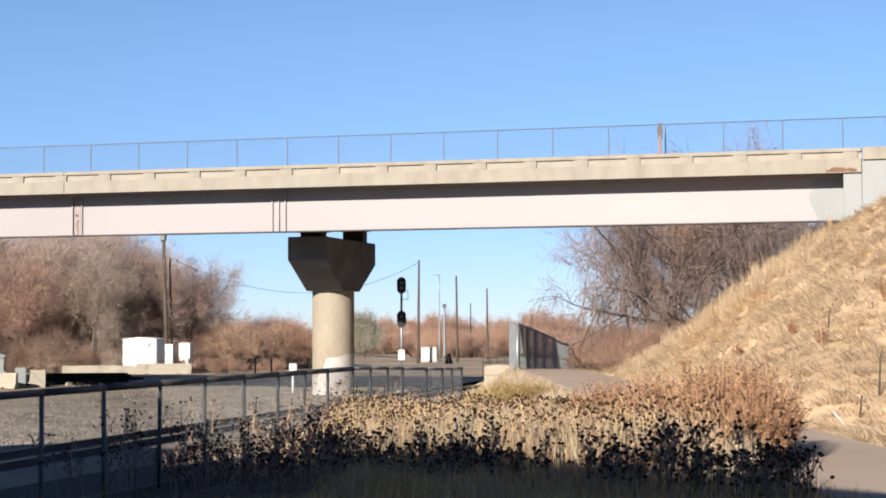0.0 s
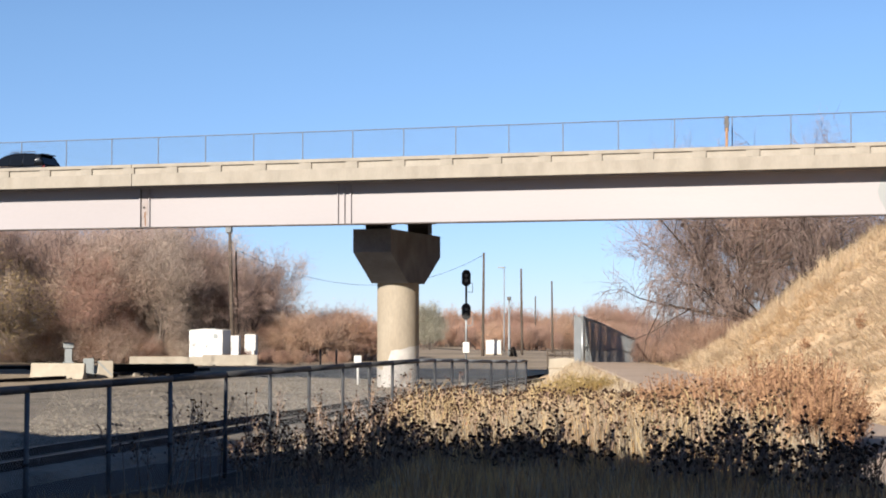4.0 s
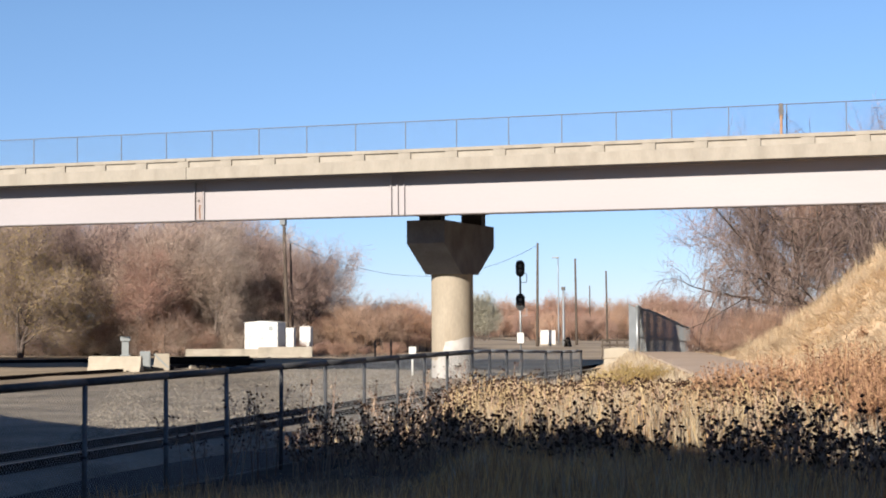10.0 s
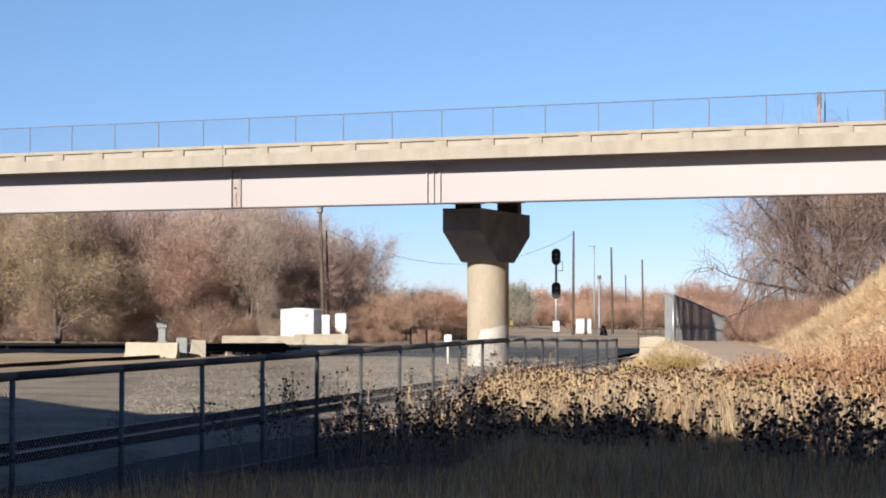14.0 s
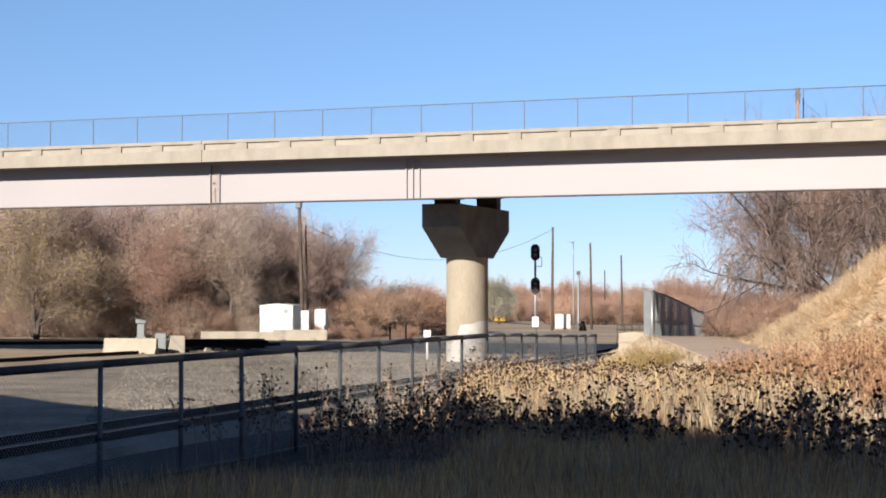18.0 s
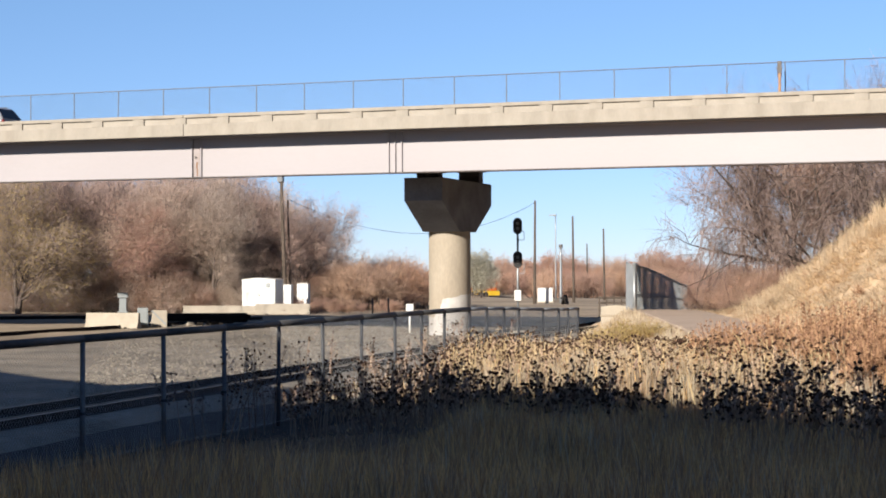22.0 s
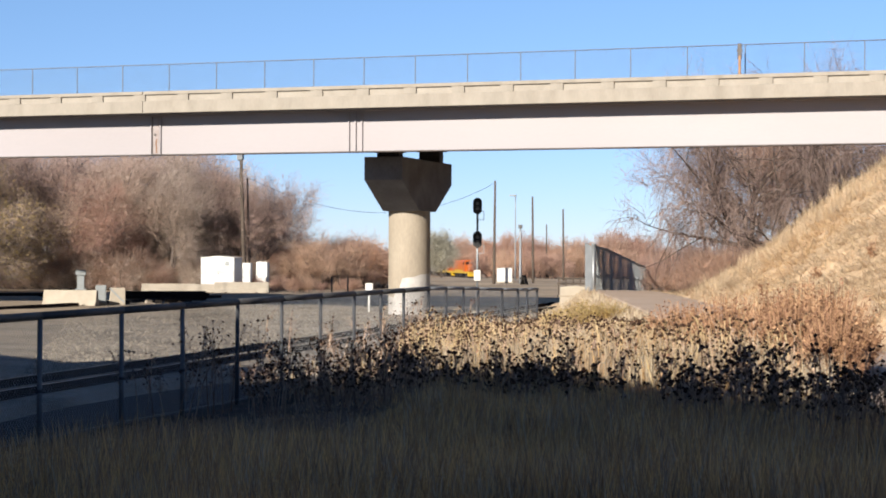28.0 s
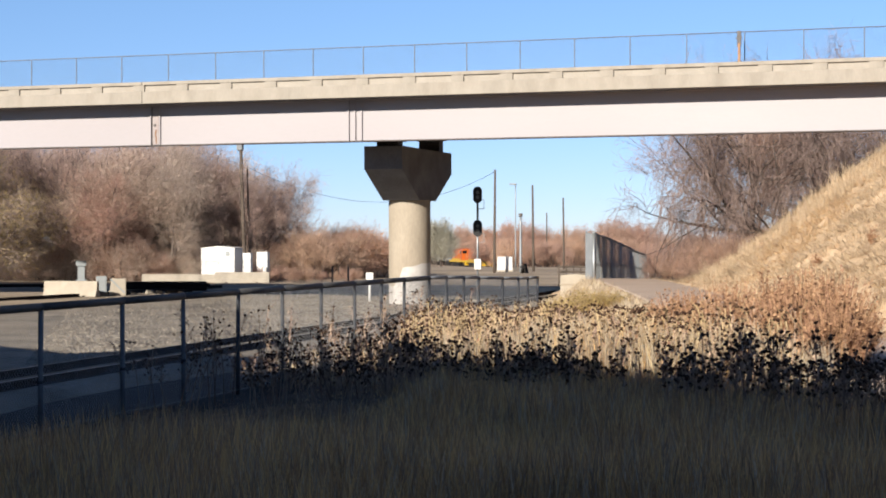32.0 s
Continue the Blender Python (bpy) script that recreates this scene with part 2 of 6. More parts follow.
# ---------------------------------------------------------------- mesh helpers
class Geo:
    """Collects vertices and faces for one mesh."""

    def __init__(self):
        self.v, self.f, self.s = [], [], []

    def add(self, verts, faces, smooth=False):
        n = len(self.v)
        self.v.extend(verts)
        for q in faces:
            self.f.append([i + n for i in q])
            self.s.append(smooth)
        return self

    def box(self, x0, x1, y0, y1, z0, z1, m=None):
        v = [Vector(p) for p in ((x0, y0, z0), (x1, y0, z0), (x1, y1, z0), (x0, y1, z0), (x0, y0, z1), (x1, y0, z1), (x1, y1, z1), (x0, y1, z1))]
        if m:
            v = [m @ p for p in v]
        return self.add([tuple(p) for p in v], [(0, 3, 2, 1), (4, 5, 6, 7), (0, 1, 5, 4), (1, 2, 6, 5), (2, 3, 7, 6), (3, 0, 4, 7)])

    def tube(self, a, b, r0, r1=None, n=8, caps=True):
        r1 = r0 if r1 is None else r1
        a, b = Vector(a), Vector(b)
        w = (b - a).normalized()
        u = w.orthogonal().normalized()
        q = w.cross(u)
        v = []
        for c, r in ((a, r0), (b, r1)):
            for i in range(n):
                g = 2 * math.pi * i / n
                v.append(tuple(c + (u * math.cos(g) + q * math.sin(g)) * r))
        f = [(i, (i + 1) % n, n + (i + 1) % n, n + i) for i in range(n)]
        self.add(v, f, n > 5)
        if caps:
            k = len(self.v) - 2 * n
            self.f += [[k + i for i in range(n - 1, -1, -1)], [k + n + i for i in range(n)]]
            self.s += [False, False]
        return self

    def rod(self, pts, radii, n=8):
        """One welded tube through several points."""
        v, pts = [], [Vector(p) for p in pts]
        w0 = (pts[-1] - pts[0]).normalized()
        u = w0.orthogonal().normalized()
        q = w0.cross(u)
        for c, r in zip(pts, radii):
            for i in range(n):
                g = 2 * math.pi * i / n
                v.append(tuple(c + (u * math.cos(g) + q * math.sin(g)) * r))
        m = len(pts)
        f = [(j * n + i, j * n + (i + 1) % n, (j + 1) * n + (i + 1) % n, (j + 1) * n + i) for j in range(m - 1) for i in range(n)]
        f += [tuple(range(n - 1, -1, -1)), tuple((m - 1) * n + i for i in range(n))]
        return self.add(v, f, n > 4)

    def prism(self, outline, y0, y1, axis="y"):
        """A closed outline of (a, z) swept along y (or along x)."""
        n = len(outline)
        put = (lambda a, z, y: (a, y, z)) if axis == "y" else (lambda a, z, y: (y, a, z))
        v = [put(a, z, y0) for a, z in outline] + [put(a, z, y1) for a, z in outline]
        f = [(i, (i + 1) % n, n + (i + 1) % n, n + i) for i in range(n)]
        f += [tuple(range(n - 1, -1, -1)), tuple(range(n, 2 * n))]
        return self.add(v, f)

    def mesh(self, name, mat):
        me = bpy.data.meshes.new(name)
        me.from_pydata(self.v, [], self.f)
        me.polygons.foreach_set("use_smooth", self.s)
        me.materials.append(mat)
        bm = bmesh.new()
        if len(self.f) < 4000:
            bm.from_mesh(me)
            bmesh.ops.recalc_face_normals(bm, faces=bm.faces)
            bm.to_mesh(me)
        bm.free()
        me.update()
        return me


def part(name, geo, mat, parent=None, label="", bevel=0.0):
    ob = new(name, geo.mesh(name, mat) if isinstance(geo, Geo) else geo)
    if parent is not None:
        ob.parent = parent
    if label:
        ob["label"] = label
    if bevel:
        mod = ob.modifiers.new("bevel", "BEVEL")
        mod.width, mod.segments, mod.limit_method = bevel, 2, "ANGLE"
    return ob


def thing(name, label, category, group="", kind="", at=(0, 0, 0), rz=0.0):
    ob = new(name)
    ob.empty_display_size = 0.2
    ob.matrix_world = pose(*at, 0, 0, rz)
    return tagged(ob, label, category, group, kind)


def smooth_step(a, b, x):
    t = max(0.0, min(1.0, (x - a) / (b - a)))
    return t * t * (3 - 2 * t)


# ---------------------------------------------------------------- the lie of the land
YARD = -1.1                 # level of the railway yard
BR_Y0, BR_Y1 = 72.0, 89.0   # near and far edge of the bridge
PAR_TOP, PAR_BOT, SOFFIT, ROAD_Z = 9.50, 8.50, 6.55, 8.85
ABUT_X = -3.1


def trail_x(y):
    """The middle of the paved trail at y."""
    return 6.76 - 0.30 * y if y < 96 else -22.04 - 0.12 * (y - 96)


def trail_z(y):
    return 0.16 * smooth_step(34, 68, y) - 1.0 * smooth_step(76, 125, y)


def fill_height(x, y):
    """The road embankment: a long top that carries the road, and sloping sides."""
    toe = trail_x(min(y, 84.0)) + 1.62
    sides = ((x - toe) * 0.64 - 0.75 * smooth_step(73, 79, y), (y - 36.0) * 0.245, (116.0 - y) * 0.40, 8.3)
    h = min(sides)
    if 0 < h < 7.5:          # worn round where two sides meet
        h += 0.12 * min(1.0, h) - 0.25 * math.log(sum(math.exp(min(0.0, (h - s) / 0.25)) for s in sides))
    return max(0.0, h)


def ground_z(x, y):
    z = 0.35 - 0.45 * smooth_step(2, 20, y)
    side = smooth_step(-6.0, -13.5, x)
    low = 0.35 - 1.1 * smooth_step(0, 16, y)
    z = z * (1 - side) + low * side
    if y > 40:
        k = smooth_step(40, 60, y) * smooth_step(-2.0, -6.0, x - trail_x(y))
        z = z * (1 - k) + YARD * k
        b = smooth_step(70, 120, y) * (1 - k)
        z = z * (1 - b) + (YARD + 0.2) * b
    yard = smooth_step(-14.2, -17.0, x)
    z = z * (1 - yard) + YARD * yard
    if y > 190:
        z -= 3.3 * smooth_step(190, 330, y)
    off = abs(x - trail_x(y))
    if off < 4.0 and 0 < y < 140:
        k = 1 - smooth_step(1.5, 4.0, off)
        z = z * (1 - k) + (trail_z(y) - 0.05) * k
    bumps = 0.06 * noise.noise((x * 0.2, y * 0.2, 0)) if off > 2.5 else 0
    h = fill_height(x, y)
    if h > 0:
        bumps += (0.20 * noise.noise((x * 0.35, y * 0.35, 3)) + 0.08 * noise.noise((x * 1.1, y * 1.1, 5))) * smooth_step(0, 1.5, h)
    return z + bumps + h


# ---------------------------------------------------------------- ground, trail, road
def spread(lo, hi, a, b, step):
    """Coordinates that lie close between a and b and run out to lo and hi."""
    mid = list(np.arange(a, b, step))
    out, s, x = [], step, b
    while x < hi:
        out.append(x)
        s *= 1.25
        x += s
    left, s, x = [], step, a
    while x > lo:
        s *= 1.25
        x -= s
        left.append(max(x, lo))
    return left[::-1] + mid + out + [hi]


def ground_kind(x, y):
    # near-black strip beside the fence stands in for deep shade there
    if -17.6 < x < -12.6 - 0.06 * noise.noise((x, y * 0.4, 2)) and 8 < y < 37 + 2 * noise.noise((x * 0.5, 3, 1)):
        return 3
    # dark bed under the weeds: shade put into the soil colour
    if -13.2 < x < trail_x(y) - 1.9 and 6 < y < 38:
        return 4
    if x < -15.2 and x < trail_x(y) - 5.0 and -20 < y < 102 and x > -44 + 3 * noise.noise((0, y * 0.1, 5)):
        return 2
    if fill_height(x, y) > 0.05 or (x > trail_x(y) + 1 and 0 < y < 130) or (x > -13 and y < 60) or (x > trail_x(y) - 6.5 and 40 < y < 110):
        return 1
    return 0


def build_ground():
    xs = spread(-1500, 1500, -46, 26, 0.75)
    ys = spread(-400, 2600, 2, 112, 0.75)
    v = [(x, y, ground_z(x, y)) for y in ys for x in xs]
    n = len(xs)
    f, k = [], []
    for j in range(len(ys) - 1):
        for i in range(n - 1):
            f.append((j * n + i, j * n + i + 1, (j + 1) * n + i + 1, (j + 1) * n + i))
            k.append(ground_kind((xs[i] + xs[i + 1]) / 2, (ys[j] + ys[j + 1]) / 2))
    me = bpy.data.meshes.new("ground")
    me.from_pydata(v, [], f)
    for m in (dirt, dry_turf, ballast_stone, shade_gravel, shade_soil):
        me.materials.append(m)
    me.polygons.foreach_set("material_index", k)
    me.polygons.foreach_set("use_smooth", [True] * len(f))
    tagged(new("ground", me), "dry grassy bank, bare dirt and grey railway ballast", "ground", kind="structure")


build_ground()


def build_trail():
    g = Geo()
    ys = [y * 1.0 for y in range(-6, 128)]
    v, f = [], []
    for y in ys:
        for o, dz in ((-1.62, -0.05), (-1.55, 0.0), (-0.5, 0.012), (0.5, 0.012), (1.55, 0.0), (1.62, -0.05)):
            w = 0.04 * noise.noise((y * 0.7, o, 1)) if abs(o) > 1 else 0
            v.append((trail_x(y) + o + w, y, trail_z(y) + 0.02 + dz))
    for j in range(len(ys) - 1):
        for i in range(5):
            f.append((j * 6 + i, j * 6 + i + 1, j * 6 + 7 + i, j * 6 + 6 + i))
    g.add(v, f)
    tagged(part("trail", g, asphalt), "grey-brown asphalt trail along the foot of the bank", "trail", kind="structure")


build_trail()


# ---------------------------------------------------------------- the bridge
def chain_link(line, pitch, r):
    """Woven wire as two families of slanting wires between the bottom and the top along a line of (x, y, z0, z1)."""
    g = Geo()
    for (xa, ya, a0, a1), (xb, yb, b0, b1) in zip(line, line[1:]):
        length = math.hypot(xb - xa, yb - ya)
        at = lambda s, k: (xa + (xb - xa) * s / length, ya + (yb - ya) * s / length, a0 + (b0 - a0) * s / length + k)
        h = (a1 - a0 + b1 - b0) / 2
        for way in (1, -1):
            s = -h
            while s < length + h:
                s0, s1 = (s, s + h) if way > 0 else (s + h, s)
                k0, k1 = 0.0, h
                lo, hi = 0.0, 1.0
                if s0 != s1:
                    ta, tb = (0 - s0) / (s1 - s0), (length - s0) / (s1 - s0)
                    lo, hi = max(lo, min(ta, tb)), min(hi, max(ta, tb))
                if hi - lo > 0.02:
                    g.tube(at(s0 + (s1 - s0) * lo, h * lo), at(s0 + (s1 - s0) * hi, h * hi), r, n=3, caps=False)
                s += pitch
    return g


BR_LEFT = -96.0


def build_bridge():
    b = thing("bridge", "concrete and pale painted steel girder road bridge", "bridge", at=(0, 0, 0))
    part("deck", Geo().box(BR_LEFT, ABUT_X + 0.6, BR_Y0 + 0.06, BR_Y1 - 0.06, PAR_BOT, ROAD_Z - 0.06), shaded_concrete, b, "stained underside of the deck, darkened for shade")
    part("roadway", Geo().box(BR_LEFT, ABUT_X + 0.6, BR_Y0 + 0.45, BR_Y1 - 2.0, ROAD_Z - 0.06, ROAD_Z), road_asphalt, b, "dark asphalt road surface")
    part("sidewalk", Geo().box(BR_LEFT, ABUT_X + 0.6, BR_Y1 - 2.0, BR_Y1 - 0.4, ROAD_Z - 0.06, ROAD_Z + 0.15), concrete, b, bevel=0.02)
    for side, y0, y1, face in (("near", BR_Y0, BR_Y0 + 0.36, -1), ("far", BR_Y1 - 0.36, BR_Y1, 1)):
        p = part("parapet", Geo().box(BR_LEFT, ABUT_X + 0.6, y0 + (0.085 if face < 0 else 0), y1 - (0.085 if face > 0 else 0), ROAD_Z - 0.06, PAR_TOP - 0.02), concrete_recess, b, "weathered concrete parapet with recessed panels")
        fy0, fy1 = (y0, y0 + 0.083) if face < 0 else (y1 - 0.083, y1)
        # lengths of the cap and base band, split at the joints
        cuts = [BR_LEFT, -71.0, -38.75, ABUT_X + 0.6]
        for x0, x1 in zip(cuts, cuts[1:]):
            part("base_band", Geo().box(x0 + 0.012, x1 - 0.012, fy0, fy1, PAR_BOT - 0.02, 9.05), concrete, p, bevel=0.015)
            part("cap_band", Geo().box(x0 + 0.012, x1 - 0.012, y0 - (0.02 if face < 0 else 0), y1 + (0.02 if face > 0 else 0), PAR_TOP - 0.16, PAR_TOP), concrete, p, bevel=0.02)
        pil = Geo().box(-0.29, 0.29, fy0 + 0.002, fy1, 9.05, PAR_TOP - 0.16).mesh("pilaster", concrete)
        x = -4.08 + 1.124
        while x > BR_LEFT + 1:
            q = new("pilaster", pil)
            q.parent = p
            q.location.x = x
            x -= 2.2475
    # girders
    for y, soffit in ((BR_Y0 + 1.3, SOFFIT), (BR_Y0 + 5.6, 6.86), (BR_Y0 + 8.7, 7.05), (BR_Y0 + 11.8, 7.24), (BR_Y1 - 0.8, 7.5)):
        g = part("girder", Geo().box(BR_LEFT, ABUT_X - 0.15, y, y + 0.03, soffit + 0.06, PAR_BOT - 0.05), girder_paint, b, "pale pinkish-white painted steel plate girder")
        # grime plus the shadow line under the girder, both in one dark colour
        part("bottom_flange", Geo().box(BR_LEFT, ABUT_X - 0.15, y - 0.22, y + 0.25, soffit, soffit + 0.055), flange_grime_shade, g, "grimy bottom flange with its shadow in the colour", bevel=0.008)
        part("top_flange", Geo().box(BR_LEFT, ABUT_X - 0.15, y - 0.2, y + 0.23, PAR_BOT - 0.05, PAR_BOT), girder_paint, g)
        st = Geo().box(-0.028, 0.028, y - 0.10, y, soffit + 0.06, PAR_BOT - 0.05).mesh("stiffener", girder_paint)
        for x in (-28.82, -28.5, -28.18, -38.95, -38.46, -66.6, -66.2):
            s = new("stiffener", st)
            s.parent = g
            s.location.x = x
        part("hinge_plate", Geo().box(-38.87, -38.54, y - 0.03, y - 0.005, soffit + 0.08, PAR_BOT - 0.1), hinge_rust, g, "rust-streaked steel hinge plate")
        if soffit == SOFFIT:
            part("hinge_pin", Geo().tube((-38.74, y - 0.03, 7.55), (-38.74, y - 0.075, 7.55), 0.06, n=10), steel_dark, g)
            part("hinge_gap", Geo().box(-38.915, -38.885, y - 0.022, y - 0.003, soffit + 0.06, PAR_BOT - 0.1), flange_grime_shade, g, "dark open joint")
            streak = [(-38.68 + 0.05 * noise.noise((z * 4, 1, 0)) + o * (0.03 + 0.05 * abs(noise.noise((z * 3, 5, o)))), z) for o, zs in ((-1, np.linspace(6.66, 7.35, 9)), (1, np.linspace(7.35, 6.66, 9))) for z in zs]
            part("rust_streak", Geo().add([(x, y - 0.033, z) for x, z in streak], [tuple(range(18))]), rust_stain, g, "brown rust streak")
    # grey touch-up paint at the abutment end of the near girder
    y = BR_Y0 + 1.3 - 0.004
    edge = [(-4.55 + 0.16 * math.sin(3.1 * z) + 0.1 * noise.noise((z * 3, 0, 7)), z) for z in np.linspace(SOFFIT + 0.07, PAR_BOT - 0.06, 14)]
    part("touch_up_patch", Geo().add([(x, y, z) for x, z in edge] + [(ABUT_X - 0.16, y, PAR_BOT - 0.06), (ABUT_X - 0.16, y, SOFFIT + 0.07)], [tuple(range(16))]), patch_paint, b, "patch of grey touch-up paint")
    # broken, rust-stained concrete at the end of the near edge
    rim = [(-3.95 + 1.25 * k / 9, 8.5 + 0.02) for k in range(10)] + [(-2.7 - 1.25 * k / 9, 8.62 + 0.13 * noise.noise((k * 0.9, 2, 4)) + 0.012 * k * (9 - k) * 0.35) for k in range(10)]
    part("spalled_patch", Geo().prism(rim, BR_Y0 - 0.004, BR_Y0 + 0.02), rust_stain, b, "broken rust-stained concrete")
    frame_g = Geo()
    for x in np.arange(BR_LEFT + 6, -5, 6.0):
        frame_g.box(x, x + 0.08, BR_Y0 + 1.34, BR_Y1 - 0.82, 7.6, 7.85)
        part("cross_frame", frame_g, girder_paint, b)
        frame_g = Geo()


build_bridge()


def build_bridge_fence():
    """Chain-link fence along the sidewalk on the far parapet."""
    fz0, fz1, y = PAR_TOP - 0.02, 12.78, BR_Y1 - 0.18
    fence = thing("bridge_fence", "thin grey chain-link fence along the bridge sidewalk", "fence")
    pitch, x0 = 3.007, -61.13 + 20 * 3.007
    post = Geo().tube((0, y, fz0 - 0.1), (0, y, fz1), 0.033, n=6).mesh("post", bridge_wire)
    x = x0 + 8 * pitch
    n = 0
    while x > BR_LEFT:
        p = new("post", post)
        p.parent = fence
        p.location.x = x
        x -= pitch
        n += 1
    part("top_rail", Geo().tube((x0 + 8 * pitch, y, fz1), (BR_LEFT, y, fz1), 0.028, n=6), bridge_wire, fence)
    part("chain_link", chain_link([(x0 + 8 * pitch, y + 0.03, fz0, fz1), (BR_LEFT, y + 0.03, fz0, fz1)], 0.13, 0.003), bridge_wire, fence, "fine wire mesh")


build_bridge_fence()


PIER_Y = 80.5


def build_pier(x):
    p = thing("bridge_pier", "round concrete pier with a dark flared hammerhead cap", "bridge pier", at=(x, PIER_Y, YARD))
    z0 = lambda z: z - YARD
    hw = 0.97
    out = [(-3.8, z0(6.55)), (-3.8, z0(5.44)), (-1.25, z0(4.02)), (1.25, z0(4.02)), (3.8, z0(5.44)), (3.8, z0(6.55))]
    part("cap", Geo().prism(out, -hw, hw, axis="x"), shaded_concrete, p, "hammerhead cap with its shade in the colour", bevel=0.03)
    g = Geo()
    n = 40
    zs = [-0.9, 0.0, 1.0, 2.0, 3.0, 4.0, z0(4.05)]
    v = [(1.04 * math.cos(2 * math.pi * i / n), 1.04 * math.sin(2 * math.pi * i / n), z) for z in zs for i in range(n)]
    f = [(j * n + i, j * n + (i + 1) % n, (j + 1) * n + (i + 1) % n, (j + 1) * n + i) for j in range(len(zs) - 1) for i in range(n)]
    g.add(v, f, True)
    part("column", g, pier_concrete, p, "weathered round concrete column")
    # whitewashed foot, with an uneven upper edge
    g = Geo()
    v = []
    for i in range(n + 1):
        a = 2 * math.pi * i / n
        u = 0.94 * math.cos(a) + 0.33 * math.sin(a)
        top = (1.86 + 0.2 * u if u > -0.42 else 1.25 if u > -0.62 else 0.9) + 0.08 * noise.noise((math.cos(a) * 3, math.sin(a) * 3, 2))
        v += [(1.044 * math.cos(a), 1.044 * math.sin(a), -0.2), (1.044 * math.cos(a), 1.044 * math.sin(a), top)]
    g.add(v, [(2 * i, 2 * i + 2, 2 * i + 3, 2 * i + 1) for i in range(n)], True)
    part("whitewash", g, white_wash, p, "uneven coat of white paint")
    for y, top in ((BR_Y0 + 5.615, 6.86), (BR_Y0 + 11.815, 7.24)):
        yy = y - PIER_Y
        be = part("bearing", Geo().box(-0.55, 0.55, max(yy - 0.3, -3.75), yy + 0.35, z0(6.55), z0(top) - 0.07), steel_dark, p, "dark steel bearing")
        part("sole_plate", Geo().box(-0.75, 0.75, yy - 0.25, yy + 0.3, z0(top) - 0.07, z0(top) - 0.003), steel_dark, be)
        for dx in (-0.62, 0.62):
            part("anchor_bolt", Geo().tube((dx, yy, z0(6.55)), (dx, yy, z0(6.66)), 0.04, n=6), steel_dark, be)
    return p


pier = build_pier(-28.42)
copy_thing(pier, pose(-66.4, PIER_Y, YARD))


def build_abutment():
    a = thing("abutment", "grey painted concrete abutment at the bridge end", "abutment")
    part("stem", Geo().box(ABUT_X - 0.15, ABUT_X + 0.598, BR_Y0 + 0.12, BR_Y1 - 0.12, 4.4, 8.46), patch_paint, a, "grey painted concrete wall", bevel=0.03)
    part("wing_wall", Geo().box(ABUT_X + 0.602, 24, BR_Y0 + 0.12, BR_Y0 + 0.5, 4.4, 9.0), patch_paint, a, "grey painted wing wall", bevel=0.02)
    part("wing_parapet", Geo().box(ABUT_X + 0.64, 24, BR_Y0, BR_Y0 + 0.36, 9.002, PAR_TOP + 0.02), concrete, a, "pale concrete end parapet", bevel=0.02)
    part("wing_wall", Geo().box(ABUT_X + 0.602, 24, BR_Y1 - 0.5, BR_Y1 - 0.12, 5.2, 9.4), concrete, a)
    part("approach_road", Geo().box(ABUT_X + 0.602, 800, BR_Y0 + 0.6, BR_Y1 - 0.6, 8.2, ROAD_Z), road_asphalt, a)
    part("left_approach", Geo().box(-800, BR_LEFT, BR_Y0, BR_Y1, -6.3, ROAD_Z), dirt, a, "earth causeway of the far approach")


build_abutment()


# ---------------------------------------------------------------- railway
def rail_outline():
    return [(-0.07, 0), (0.07, 0), (0.07, 0.02), (0.012, 0.04), (0.012, 0.13), (0.036, 0.145), (0.036, 0.18), (-0.036, 0.18), (-0.036, 0.145), (-0.012, 0.13), (-0.012, 0.04), (-0.07, 0.02)]


TRACK_Z = YARD + 0.12


def build_track(x, y0, y1, slant):
    t = thing("railway_track", "railway track with rusty rails on dark wooden ties", "railway track", group="tracks in the yard", kind="structure")
    for o in (-0.7525, 0.7525):
        g = Geo()
        ys = np.arange(y0, y1 + 1, 6.0)
        out = rail_outline()
        n = len(out)
        v = [(x + slant * (y - 27.4) + o + a, y, TRACK_Z + 0.03 + z + min(0.0, ground_z(x, y) - YARD) * (1 if y > 190 else 0)) for y in ys for a, z in out]
        f = [(j * n + i, j * n + (i + 1) % n, (j + 1) * n + (i + 1) % n, (j + 1) * n + i) for j in range(len(ys) - 1) for i in range(n)]
        f += [tuple(range(n))]
        g.add(v, f)
        part("rail", g, rail_steel, t)
        part("running_surface", Geo().rod([(x + slant * (y0 - 27.4) + o, y0, TRACK_Z + 0.206), (x + slant * (y1 - 27.4) + o, y1, TRACK_Z + 0.206)], [0.02, 0.02], 4), rail_head, t, "worn bright top of the rail")
    v = [(x + slant * (y - 27.4) + a, y, z) for y in (y0, y1) for a, z in ((-3.0, YARD - 0.3), (2.6, YARD - 0.3), (1.75, TRACK_Z + 0.035), (-1.75, TRACK_Z + 0.035))]
    shoulder = Geo().add(v, [(0, 1, 5, 4), (1, 2, 6, 5), (2, 3, 7, 6), (3, 0, 4, 7), (3, 2, 1, 0), (4, 5, 6, 7)])
    part("ballast_bed", shoulder, ballast_stone, t, "raised bed of grey ballast")
    return t


TRACK_X, TRACK_SLANT = -19.47, -0.063
build_track(TRACK_X, -10, 190, TRACK_SLANT)


